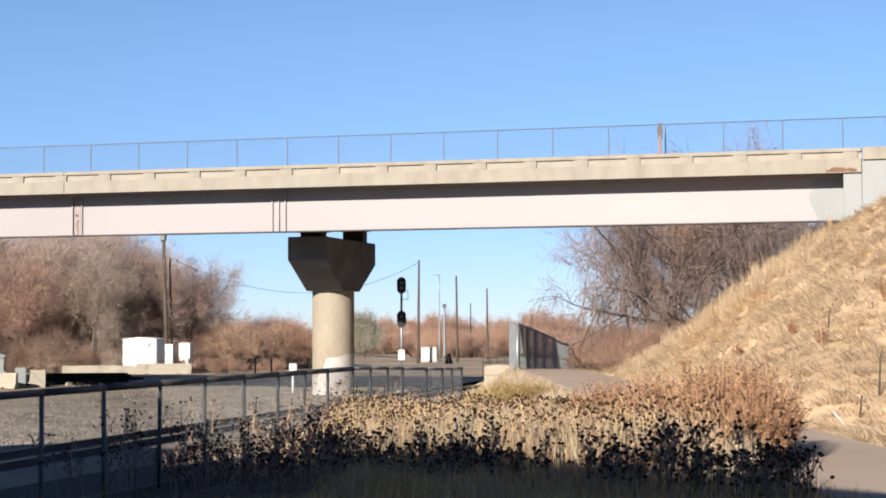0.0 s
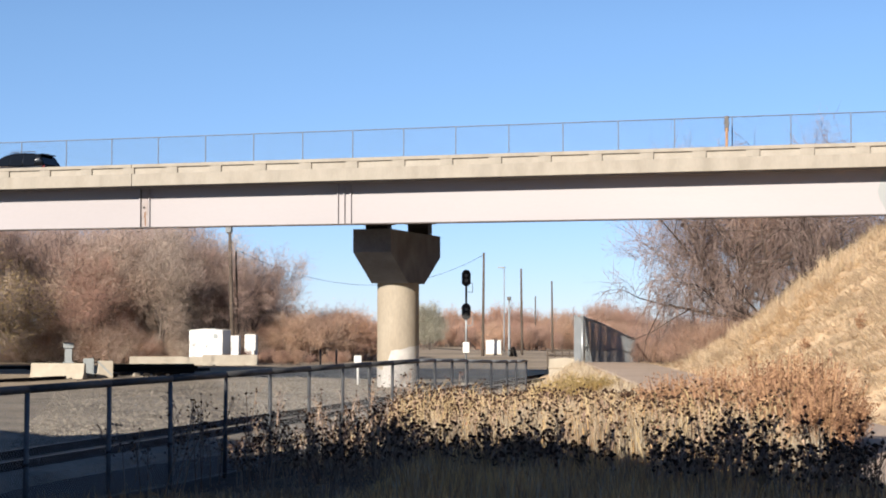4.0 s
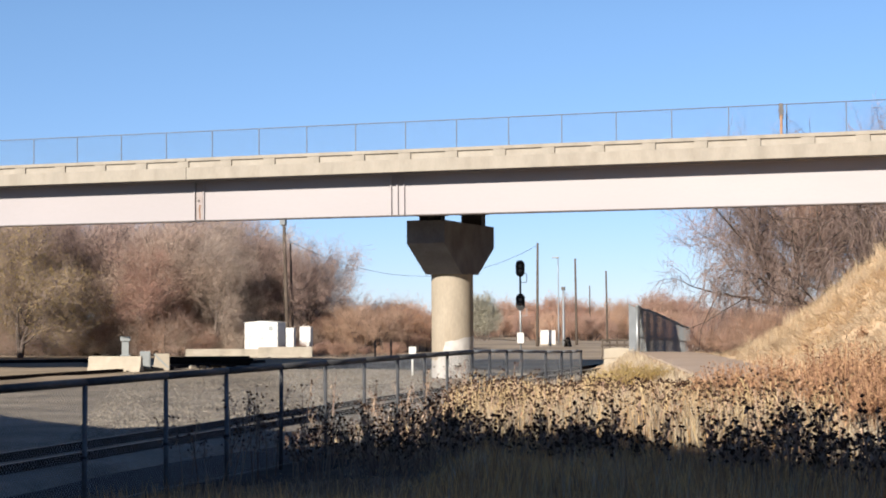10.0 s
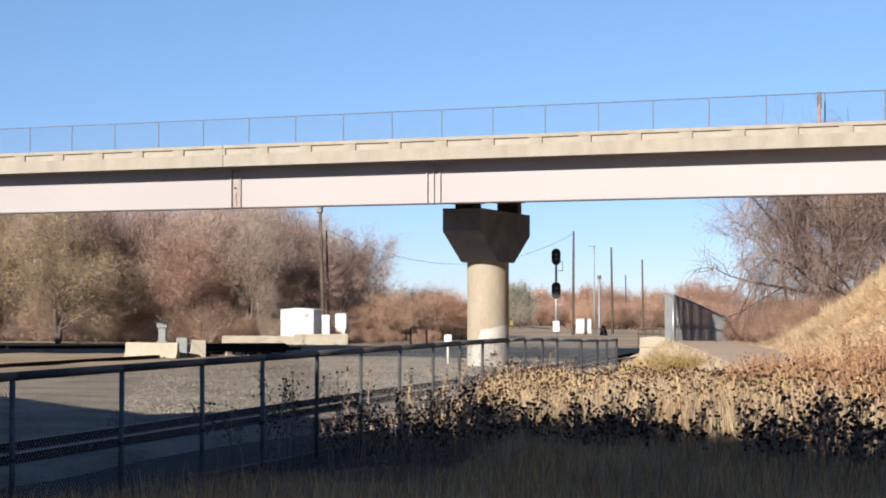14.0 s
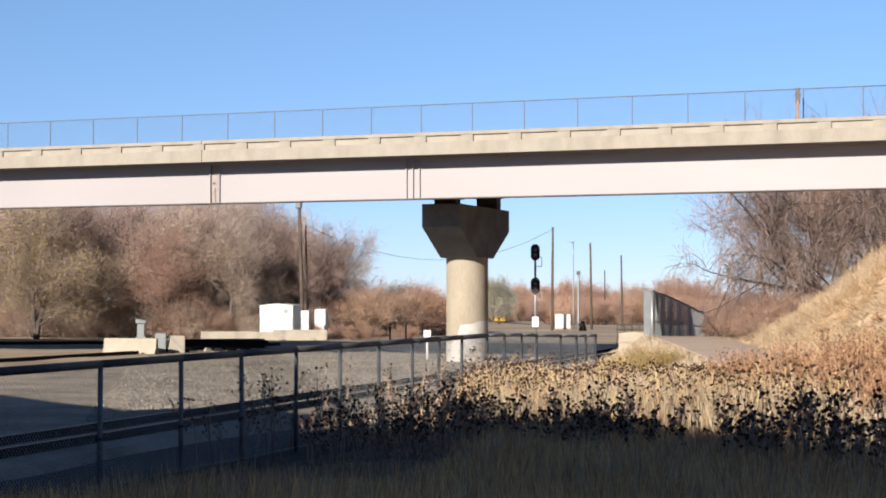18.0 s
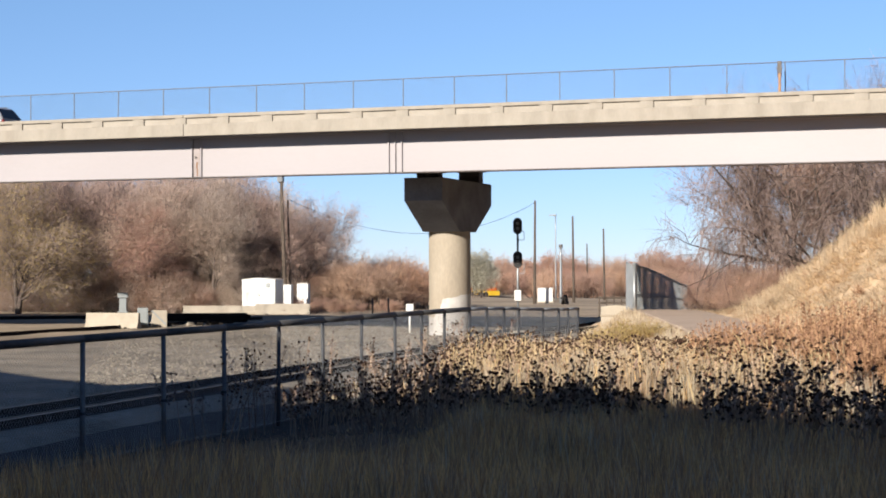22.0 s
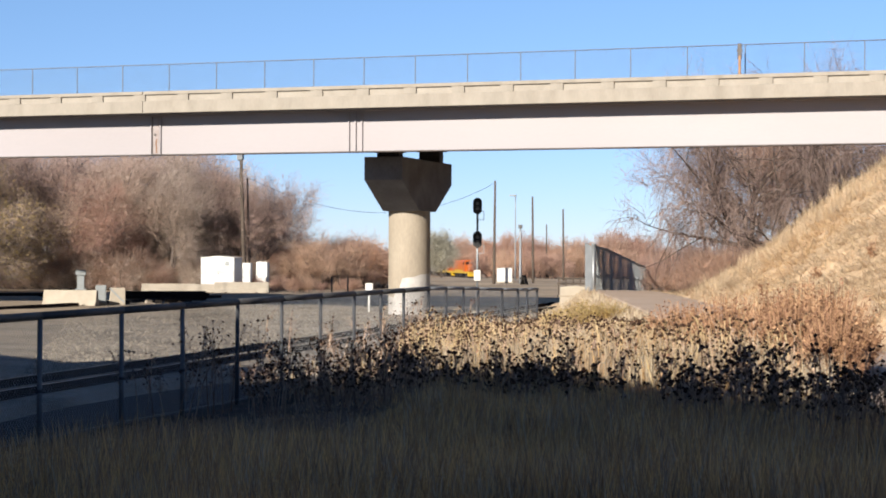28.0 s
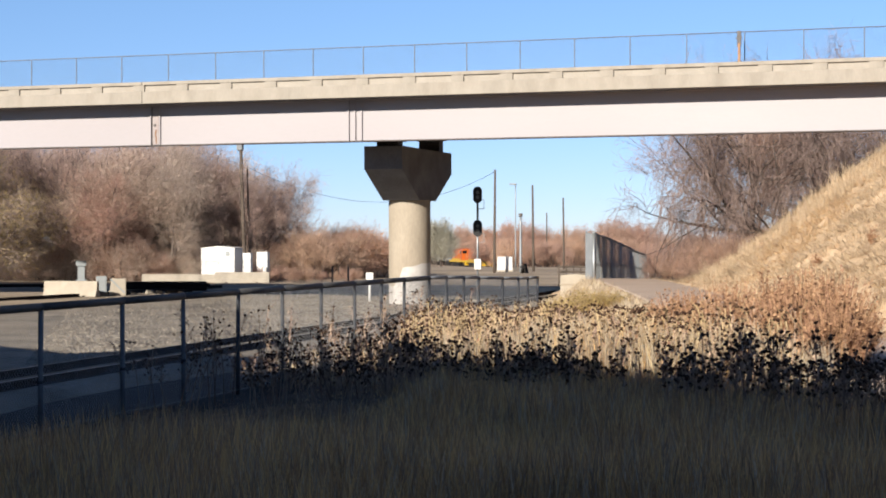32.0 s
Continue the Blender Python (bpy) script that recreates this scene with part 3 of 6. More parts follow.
for o in (0.0, -0.16):
    sr = thing("stored_rail", "long rusty rail lying on the ballast", "rail", group="rails stored in the yard", at=(-48.4 + o, 0, YARD), rz=1.0 if o else 0.9)
    v = [(a, y, z) for y in (50.0, 104.0) for a, z in rail_outline()]
    n = len(rail_outline())
    part("rail", Geo().add(v, [(i, (i + 1) % n, n + (i + 1) % n, n + i) for i in range(n)] + [tuple(range(n - 1, -1, -1)), tuple(range(n, 2 * n))]), rail_steel, sr)


# ---------------------------------------------------------------- near fence beside the railway
def fence_x(y):
    return -12.95 - 0.052 * (y - 20.8) if y < 32 else -13.53 - 0.037 * (y - 32)


def fence_top(y):
    return 1.08 - 0.24 * smooth_step(40, 53, y)


def build_near_fence():
    fence = thing("chain_link_fence", "dark steel chain-link fence beside the railway", "fence")
    ys = [5.4, 8.0, 10.6, 13.1, 15.7, 18.3, 21.1, 23.7, 26.0, 28.4, 30.7, 32.9, 35.0, 36.9, 38.6, 40.7, 42.3, 43.9, 45.5, 48.2, 50.1, 51.4, 52.7]
    for i, y in enumerate(ys):
        x, z1 = fence_x(y), fence_top(y)
        z0 = ground_z(x, y)
        lean = 0.012 * math.sin(i * 2.3)
        # posts change grey along the line, so light and shade are in the colour
        p = part("post", Geo().tube((x, y, z0 - 0.15), (x + lean, y, z1 - 0.02), 0.038, n=8), lit_zinc if y < 27 else shaded_zinc, fence)
        part("post_cap", Geo().tube((x + lean, y, z1 - 0.03), (x + lean, y, z1 + 0.035), 0.055, 0.04, n=8), fence_steel, p)
        part("tie_band", Geo().tube((x, y, z0 + 0.75), (x, y, z0 + 0.79), 0.045, n=8), fence_steel, p)
    for a, b in zip(ys, ys[1:]):
        # paler rail on the sunlit far stretch, its light put into the colour
        part("top_rail", Geo().tube((fence_x(a), a, fence_top(a)), (fence_x(b), b, fence_top(b)), 0.058 if a < 39 else 0.042, n=8), fence_steel if a < 39 else lit_zinc, fence)
        part("bottom_wire", Geo().tube((fence_x(a) + 0.03, a, ground_z(fence_x(a), a) + 0.1), (fence_x(b) + 0.03, b, ground_z(fence_x(b), b) + 0.1), 0.004, n=4), mesh_wire, fence)
    line = [(fence_x(y) - 0.04, y, ground_z(fence_x(y), y) + 0.05, fence_top(y) + 0.06) for y in ys]
    part("chain_link", chain_link([q for q in line if q[1] < 39], 0.078, 0.0022), mesh_wire, fence, "woven diamond wire mesh")
    part("chain_link", chain_link([q for q in line if q[1] > 38], 0.06, 0.0026), lit_zinc, fence, "woven grey wire mesh of the far end")


build_near_fence()


# ---------------------------------------------------------------- things in the railway yard
def jersey(x, y, rz, length, h=0.88, w=0.6, label="weathered pale concrete traffic barrier on the gravel"):
    b = thing("concrete_barrier", label, "barrier", group="concrete barriers in the yard", at=(x, y, ground_z(x, y)), rz=rz)
    k = h / 0.88
    out = [(-w / 2, 0), (w / 2, 0), (w / 2, 0.08 * k), (0.16, 0.33 * k), (0.09, h), (-0.09, h), (-0.16, 0.33 * k), (-w / 2, 0.08 * k)]
    part("body", Geo().prism(out, -length / 2, length / 2, axis="x"), barrier_concrete, b, bevel=0.02)
    for s in (-1, 1):
        part("lifting_slot", Geo().box(s * length * 0.28 - 0.1, s * length * 0.28 + 0.1, -w / 2 - 0.003, -w / 2 + 0.02, 0.012, 0.075 * k), creosote, b)
    return b


def cabinet(name, label, x, y, w, d, z0, z1, mat, rz=0.0, roof=0.0, legs=False, doors=1, category="cabinet", group=""):
    c = thing(name, label, category, group=group, at=(x, y, z0), rz=rz)
    h = z1 - z0
    body = part("body", Geo().box(-w / 2, w / 2, -d / 2, d / 2, 0.0, h), mat, c, bevel=0.015)
    if roof:
        out = [(-w / 2 - 0.05, h), (w / 2 + 0.05, h), (w / 2 + 0.05, h + 0.03), (0, h + roof), (-w / 2 - 0.05, h + 0.03)]
        part("roof", Geo().prism(out, -d / 2 - 0.05, d / 2 + 0.05), mat, c)
    for i in range(doors):
        x0 = -w / 2 + 0.05 + i * (w - 0.1) / doors
        dr = part("door", Geo().box(x0 + 0.01, x0 + (w - 0.1) / doors - 0.01, -d / 2 - 0.018, -d / 2 - 0.001, 0.08, h - 0.08), mat, c, bevel=0.006)
        part("handle", Geo().box(x0 + 0.06, x0 + 0.09, -d / 2 - 0.05, -d / 2 - 0.018, h * 0.45, h * 0.45 + 0.14), steel_dark, dr, "small dark handle")
    part("base", Geo().box(-w / 2 - 0.06, w / 2 + 0.06, -d / 2 - 0.06, d / 2 + 0.06, -0.14, 0.0), barrier_concrete, c, "concrete base")
    return c


jersey(-50.34, 85.2, 3, 3.3)
jersey(-61.9, 119.4, 25, 4.2, h=0.6)
jersey(-58.0, 118.2, 20, 3.6, h=0.62)
jersey(-54.6, 117.0, 18, 4.1, h=0.80)
b = thing("concrete_block", "small tan concrete block leaning in the yard", "concrete block", at=(-48.61, 87.4, YARD), rz=30)
part("block", Geo().prism([(-0.5, 0), (0.45, 0), (0.45, 0.98), (-0.35, 1.0)], -0.35, 0.35), barrier_concrete, b, bevel=0.03)
part("strap", Geo().prism([(-0.46, 0.95), (-0.38, 0.99), (0.42, 0.2), (0.36, 0.13)], -0.362, -0.352), grey_paint, b, "grey diagonal band")
cabinet("electrical_cabinet", "grey steel electrical cabinet with a hooded vent", -49.45, 87.0, 0.6, 0.5, YARD + 0.14, 0.03, grey_paint, rz=30, group="grey cabinets in the yard")
v = thing("vent_post", "grey metal vent post with a wider square hood", "vent", at=(-50.93, 87.3, YARD))
part("shaft", Geo().box(-0.2, 0.2, -0.2, 0.2, -0.1, 1.7), grey_paint, v, bevel=0.01)
part("hood", Geo().box(-0.29, 0.29, -0.29, 0.29, 1.7, 2.0), grey_paint, v, "square metal hood", bevel=0.02)
part("flange", Geo().box(-0.3, 0.3, -0.3, 0.3, 0.85, 0.92), grey_paint, v)
v.rotation_euler.z = radians(30)

hut = cabinet("equipment_hut", "white metal railway equipment hut with a low roof", -57.6, 119.8, 2.64, 2.1, YARD + 0.25, 1.49, white_paint, rz=8, roof=0.16, doors=2, category="equipment hut")
part("vent_louvre", Geo().box(0.6, 0.95, -1.085, -1.072, 1.75, 2.1), grey_paint, hut)
cabinet("relay_cabinet", "narrow white metal relay cabinet", -55.03, 118.9, 0.62, 0.5, YARD + 0.14, 1.12, white_paint, rz=8, group="white cabinets by the hut")
cabinet("relay_cabinet", "white metal relay cabinet on a concrete base", -55.2, 122.1, 0.88, 0.6, YARD + 0.14, 1.18, white_paint, rz=8, group="white cabinets by the hut")
for i, dx in enumerate((-0.25, 0.0, 0.25)):
    pin = thing("roof_pin", "short white rod on top of the relay cabinet", "rod", group="rods on the cabinet", at=(-55.2 + dx * 0.9, 122.1 + dx * 0.2, 1.185))
    part("rod", Geo().tube((0, 0, 0), (0, 0, 0.09), 0.03, n=6), white_paint, pin)


def beam_pile(x, y, rz, length, rows, cols, label, sect=0.23, seed=1):
    rnd = random.Random(seed)
    p = thing("timber_pile", label, "timber pile", at=(x, y, ground_z(x, y)), rz=rz)
    for r in range(rows):
        for c in range(cols):
            ln = length * rnd.uniform(0.86, 1.0)
            o = rnd.uniform(-0.3, 0.3) * (length - ln) * 2
            y0 = (c - cols / 2) * (sect + 0.02)
            part("timber", Geo().box(-ln / 2 + o, ln / 2 + o, y0, y0 + sect, r * (sect + 0.008), r * (sect + 0.008) + sect), creosote, p)
    return p


beam_pile(-52.2, 99.8, 26, 5.6, 2, 5, "dark pile of creosoted railway timbers", seed=3)
beam_pile(-49.6, 98.0, 22, 3.0, 2, 3, "short dark pile of railway timbers", seed=4)
beam_pile(-47.2, 92.2, 40, 1.6, 1, 3, "few dark timbers lying on the ground", seed=5)
for i, (x, y, rz, ln) in enumerate(((-66, 100.5, 30, 8.0), (-74, 97.0, 33, 9.0), (-60.3, 101.5, 28, 3.6), (-84, 93.0, 36, 9.0))):
    beam_pile(x, y, rz, ln, 1, 3, "long dark stack of rails and ties along the yard", seed=10 + i)

rnd = random.Random(8)
for i in range(9):
    x = -47.0 + rnd.uniform(-3.2, 1.0)
    y = 90.5 + rnd.uniform(-2.5, 2.5)
    s = rnd.uniform(0.14, 0.32)
    r = thing("scrap_piece", "small rusty or pale scrap piece on the gravel", "scrap", group="scrap in the yard", at=(x, y, ground_z(x, y)), rz=rnd.uniform(0, 90))
    part("piece", Geo().prism([(-s, 0), (s, 0), (s * 0.8, s * 0.9), (-s * 0.6, s)], -s * 0.5, s * 0.5), (steel_dark, barrier_concrete, creosote)[i % 3], r, bevel=0.02)

# a line of short stakes before the woods
for i in range(14):
    x, y = -69.0 + i * 1.35, 124.0 + 0.35 * i + 0.2 * math.sin(i * 1.7)
    h = 0.85 + 0.18 * math.sin(i * 2.1)
    st = thing("stake", "short weathered wooden stake", "stake", group="stakes before the woods", at=(x, y, ground_z(x, y)))
    part("stake_shaft", Geo().tube((0, 0, -0.1), (0.04 * math.sin(i), 0, h), 0.06, 0.05, n=6), pole_wood, st)
for x, y in ((-45.0, 111.2), (-44.0, 111.7)):
    st = thing("bollard", "dark steel post beside the tracks", "post", group="dark posts by the pier", at=(x, y, ground_z(x, y)))
    part("shaft", Geo().tube((0, 0, -0.1), (0, 0, 1.28), 0.07, n=8), steel_dark, st)
    part("cap", Geo().tube((0, 0, 1.28), (0, 0, 1.33), 0.085, 0.06, n=8), steel_dark, st)


def utility_pole(x, y, top, r, label, arm=False, mat=None, lean=0.0, name="utility_pole"):
    z = ground_z(x, y)
    p = thing(name, label, "pole", group="poles along the railway", at=(x, y, z))
    h = top - z
    g = Geo().rod([(lean * k / 6, 0, h * k / 6 - (0.2 if k == 0 else 0)) for k in range(7)], [r * (1 - 0.35 * k / 6) for k in range(7)], 9)
    part("shaft", g, mat or pole_wood, p)
    return p, h


p, h = utility_pole(-57.7, 124.2, 9.33, 0.18, "tall weathered wooden pole with a floodlight", lean=-0.36)
head = part("floodlight", Geo().box(-0.24, 0.24, -0.22, 0.2, h - 0.05, h + 0.42), grey_paint, p, "pale floodlight housing", bevel=0.04)
head.location.x = -0.42
part("lens", Geo().box(-0.18, 0.18, -0.235, -0.222, h + 0.02, h + 0.34), lens_glass, head)
part("bracket", Geo().box(-0.6, -0.2, -0.05, 0.05, h - 0.14, h - 0.04), steel_dark, p)
for k in (0.42, 0.55, 0.62, 0.7):
    part("step", Geo().box(-0.36 * k - 0.3, -0.36 * k + 0.3, -0.02, 0.02, h * k, h * k + 0.035), steel_dark, p)
p, h = utility_pole(-57.68, 125.1, 7.85, 0.11, "slim wooden pole carrying a cable", lean=-0.25)
part("insulator", Geo().tube((-0.25, 0, h), (-0.25, 0, h + 0.14), 0.05, 0.03, n=7), white_paint, p)
utility_pole(-48.05, 161.0, 9.03, 0.15, "tall thin dark wooden pole", lean=0.1)
p, h = utility_pole(-46.2, 168.8, 7.7, 0.14, "dark wooden pole by the tracks", lean=-0.1)
utility_pole(-46.9, 184.1, 6.8, 0.13, "dark wooden pole by the tracks", lean=-0.08)
utility_pole(-59.0, 222.3, 5.8, 0.12, "distant thin wooden pole")
p, h = utility_pole(-52.06, 182.7, 8.2, 0.085, "slim grey steel lighting column", mat=galvanised, name="lighting_column")
part("lamp_arm", Geo().tube((0, 0, h), (-0.55, -0.1, h + 0.15), 0.045, n=6), galvanised, p)
part("lamp_head", Geo().box(-0.7, 0.1, -0.12, 0.12, h + 0.05, h + 0.19), grey_paint, p, "flat lamp head", bevel=0.03)
p, h = utility_pole(-46.1, 163.6, 4.5, 0.15, "short pale pole with a small box on top", mat=galvanised)
part("top_box", Geo().box(-0.16, 0.16, -0.16, 0.16, h - 0.1, h + 0.25), steel_dark, p)

cabinet("white_shed", "small white metal shed far along the tracks", -47.9, 164.2, 1.5, 1.2, YARD + 0.2, 0.42, white_paint, rz=17, roof=0.05, category="shed")
af = thing("a_frame", "dark wooden A-frame stop at a track end", "buffer stop", at=(-44.4, 159.0, YARD))
for s in (-1, 1):
    part("leg", Geo().box(-0.06, 0.06, -0.5, 0.5, 0, 0.95, Matrix.Translation((s * 0.22, 0, 0)) @ Matrix.Rotation(-s * 0.25, 4, "Y")), creosote, af)
part("crossbar", Geo().box(-0.3, 0.3, -0.55, -0.45, 0.55, 0.7), creosote, af)

cb = thing("concrete_culvert", "pale concrete culvert head beside the trail", "culvert", at=(-26.3, 106.9, YARD), rz=14)
part("head_wall", Geo().box(-0.95, 0.95, -0.4, 0.4, -0.2, 0.95), barrier_concrete, cb, bevel=0.04)
part("ledge", Geo().box(-1.05, 1.05, -0.5, 0.5, -0.2, 0.2), barrier_concrete, cb, bevel=0.03)
rk = thing("guard_rail", "low brown timber guard rail by the tracks", "guard rail", at=(-28.3, 114.6, YARD + 0.7), rz=14)
for z in (0.2, 0.55):
    part("rail", Geo().box(-1.3, 1.3, -0.05, 0.05, z, z + 0.14), pole_wood, rk)
for i in range(6):
    part("post", Geo().box(-1.25 + i * 0.5, -1.15 + i * 0.5, -0.06, 0.06, -0.8, 0.75), pole_wood, rk)


def build_signal():
    s = thing("railway_signal", "black two-headed railway signal on a grey mast", "railway signal", at=(-25.68, 83.1, YARD), rz=17)
    part("mast", Geo().tube((0, 0, -0.3), (0, 0, 5.6), 0.055, n=10), galvanised, s, "grey steel mast")
    part("foundation", Geo().box(-0.35, 0.35, -0.35, 0.35, -0.1, 0.15), barrier_concrete, s)
    part("junction_box", Geo().box(-0.17, 0.17, -0.2, 0.1, 1.66, 2.2), white_paint, s, "white junction box", bevel=0.02)
    for zc in (5.45, 3.75):
        n = 28
        v = []
        for r, yy in ((1, -0.12), (1, -0.08)):
            for i in range(n):
                a = 2 * math.pi * i / n
                v.append((0.23 * math.cos(a), yy, zc + (0.19 if math.sin(a) >= 0 else -0.19) + 0.23 * math.sin(a)))
        f = [tuple(range(n - 1, -1, -1)), tuple(range(n, 2 * n))] + [(i, (i + 1) % n, n + (i + 1) % n, n + i) for i in range(n)]
        head = part("signal_head", Geo().add(v, f), black_paint, s, "black oval target board")
        part("case", Geo().box(-0.14, 0.14, -0.08, 0.12, zc - 0.34, zc + 0.34), black_paint, head, bevel=0.03)
        for dz in (0.2, -0.04):
            part("lens", Geo().tube((0, -0.125, zc + dz - 0.08), (0, -0.14, zc + dz - 0.08), 0.085, n=16), lens_glass, head)
            hd = Geo()
            m = 12
            vv = []
            for yy in (-0.12, -0.36):
                for i in range(m + 1):
                    a = math.pi * (-0.12 + 1.24 * i / m)
                    vv.append((0.105 * math.cos(a), yy, zc + dz - 0.08 + 0.105 * math.sin(a)))
            hd.add(vv, [(i, i + 1, m + 2 + i, m + 1 + i) for i in range(m)], True)
            hob = part("hood", hd, black_paint, head)
            md = hob.modifiers.new("thick", "SOLIDIFY")
            md.thickness = 0.008
        # ladder bracket beside each head
        for z in (zc - 0.28, zc - 0.72):
            part("bracket_bar", Geo().box(0.0, 0.34, -0.02, 0.02, z, z + 0.03), galvanised, s)
        part("bracket_post", Geo().box(0.31, 0.34, -0.02, 0.02, zc - 0.72, zc - 0.25), galvanised, s)


build_signal()
wp = thing("marker_post", "white box on a thin post beside the track", "marker post", at=(-31.2, 82.2, YARD), rz=20)
part("post", Geo().tube((0, 0, -0.2), (0, 0, 1.1), 0.06, n=8), white_paint, wp)
part("box", Geo().box(-0.19, 0.19, -0.12, 0.12, 1.07, 1.5), white_paint, wp, bevel=0.02)


def build_screen_fence():
    s = thing("screen_fence", "tall grey metal screen fence along the trail", "fence")
    pts = [(-19.55, 82.7, -0.62, 2.42), (-20.1, 86.0, -0.6, 2.28), (-20.7, 90.0, -0.6, 2.22), (-21.4, 95.0, -0.6, 2.05), (-22.2, 101.0, -0.65, 1.8), (-23.1, 108.0, -0.75, 1.5), (-24.1, 115.0, -0.85, 1.22), (-25.1, 122.5, -0.95, 1.0)]
    for i, (x, y, z0, z1) in enumerate(pts):
        p = part("post", Geo().tube((x, y, min(z0, ground_z(x, y)) - 0.2), (x, y, z1), 0.09 if i == 0 else 0.055, n=8), galvanised, s)
        if i < len(pts) - 1:
            x2, y2, w0, w1 = pts[i + 1]
            part("top_rail", Geo().tube((x, y, z1), (x2, y2, w1), 0.06, n=6), grey_paint, s)
            part("bottom_rail", Geo().tube((x, y, z0 + 0.25), (x2, y2, w0 + 0.25), 0.04, n=6), galvanised, s)
            part("mid_rail", Geo().tube((x, y, (z0 + z1) / 2), (x2, y2, (w0 + w1) / 2), 0.04, n=6), galvanised, s)
            k = 2
            for j in range(k):
                a = (j + 0.5) / k
                xx, yy = x + (x2 - x) * a, y + (y2 - y) * a
                part("slat", Geo().box(xx - 0.015, xx + 0.015, yy - 0.05, yy + 0.05, z0 + (w0 - z0) * a + 0.25, z1 + (w1 - z1) * a), grey_paint, s)
    # solid end panel towards the viewer
    part("end_panel", Geo().add([(-19.95, 82.6, -0.6), (-19.62, 82.6, -0.6), (-19.58, 82.6, 2.3), (-19.95, 82.6, 2.5), (-19.95, 82.7, -0.6), (-19.62, 82.7, -0.6), (-19.58, 82.7, 2.3), (-19.95, 82.7, 2.5)], [(0, 1, 2, 3), (7, 6, 5, 4), (0, 4, 5, 1), (1, 5, 6, 2), (2, 6, 7, 3), (3, 7, 4, 0)]), screen_panel, s, "grey metal end panel")
    line = [(x + 0.05, y, z0 + 0.25, z1) for x, y, z0, z1 in pts]
    part("chain_link", chain_link(line, 0.13, 0.0030), grey_paint, s, "grey wire mesh infill")
    br = thing("barrel_rail", "low timber rail with posts beside the far trail", "rail", at=(-25.6, 124.0, -0.95))
    for i in range(5):
        part("post", Geo().tube((0.35 * i, 0.3 * i, -0.2), (0.35 * i, 0.3 * i, 1.0 - 0.03 * i), 0.07, n=7), galvanised, br)
    part("rail", Geo().tube((0, 0, 0.9), (1.45, 1.25, 0.8), 0.06, n=6), pole_wood, br)


build_screen_fence()

# sign post behind the far parapet, and bits of wire and pipe on the bank
sg = thing("sign_post", "reddish sign post seen edge-on beside the bridge fence", "sign post", at=(-13.15, 87.8, ROAD_Z + 0.15))
part("post", Geo().tube((0, 0, 0), (0, 0, 3.1), 0.07, n=8), rust_weed, sg, "reddish post")
part("sign", Geo().box(-0.11, 0.11, -0.03, 0.03, 2.9, 3.72), steel_dark, sg, "small sign back", bevel=0.02)
part("clamp", Geo().box(-0.14, 0.14, -0.05, 0.05, 3.3, 3.42), steel_dark, sg)
st = thing("white_pipe", "white plastic pipe leaning on the bank", "pipe", at=(-1.8, 36.6, ground_z(-1.8, 36.6)))
part("pipe", Geo().tube((0.12, 0, -0.02), (-0.12, 0.05, 0.26), 0.017, n=10), white_paint, st)
for x, y, h in ((-1.05, 38.6, 0.9), (-1.4, 37.0, 0.45), (-2.6, 47.5, 0.5)):
    st = thing("stake", "thin weathered stake standing in dry grass", "stake", group="stakes on the bank", at=(x, y, ground_z(x, y)))
    part("stake_shaft", Geo().tube((0, 0, -0.1), (0.05, 0, h), 0.025, 0.02, n=6), pole_wood, st)


# overhead cable that sags from the wooden pole towards the far side
def cable(a, b, sag, r=0.018):
    a, b = Vector(a), Vector(b)
    c = thing("overhead_cable", "thin sagging overhead cable", "cable")
    g = Geo()
    n = 24
    pts = [a.lerp(b, i / n) - Vector((0, 0, 4 * sag * (i / n) * (1 - i / n))) for i in range(n + 1)]
    g.rod(pts, [r] * (n + 1), 4)
    part("cable", g, black_paint, c)


cable((-57.93, 125.1, 7.95), (-48.0, 161.0, 8.8), 2.9, 0.02)


# weathered block at the end of the screen fence
blk = thing("concrete_block", "large weathered pale concrete block beside the screen fence", "concrete block", at=(-21.15, 85.0, -0.62), rz=14)
part("block", Geo().prism([(-0.7, -0.75), (0.68, -0.75), (0.64, 0.9), (0.1, 0.95), (-0.66, 0.88)], -0.5, 0.5), barrier_concrete, blk, bevel=0.05)
part("slab", Geo().box(-0.72, 0.7, -0.54, 0.54, 0.38, 0.46), pier_concrete, blk, "darker course across the middle", bevel=0.02)


# ---------------------------------------------------------------- track details: ties and loose ballast
def build_ties():
    tie = Geo().box(-1.3, 1.3, -0.115, 0.115, -0.12, 0.0).mesh("tie", tie_wood)
    track = bpy.data.objects["railway_track"]
    for i in range(150):
        t = new("tie", tie)
        t.parent = track
        y = 22.0 + i * 0.52
        t.location = (TRACK_X + TRACK_SLANT * (y - 27.4) + 0.02 * math.sin(i * 1.9), y, TRACK_Z + 0.03)
        t.rotation_euler.z = -TRACK_SLANT + 0.012 * math.sin(i * 2.7)


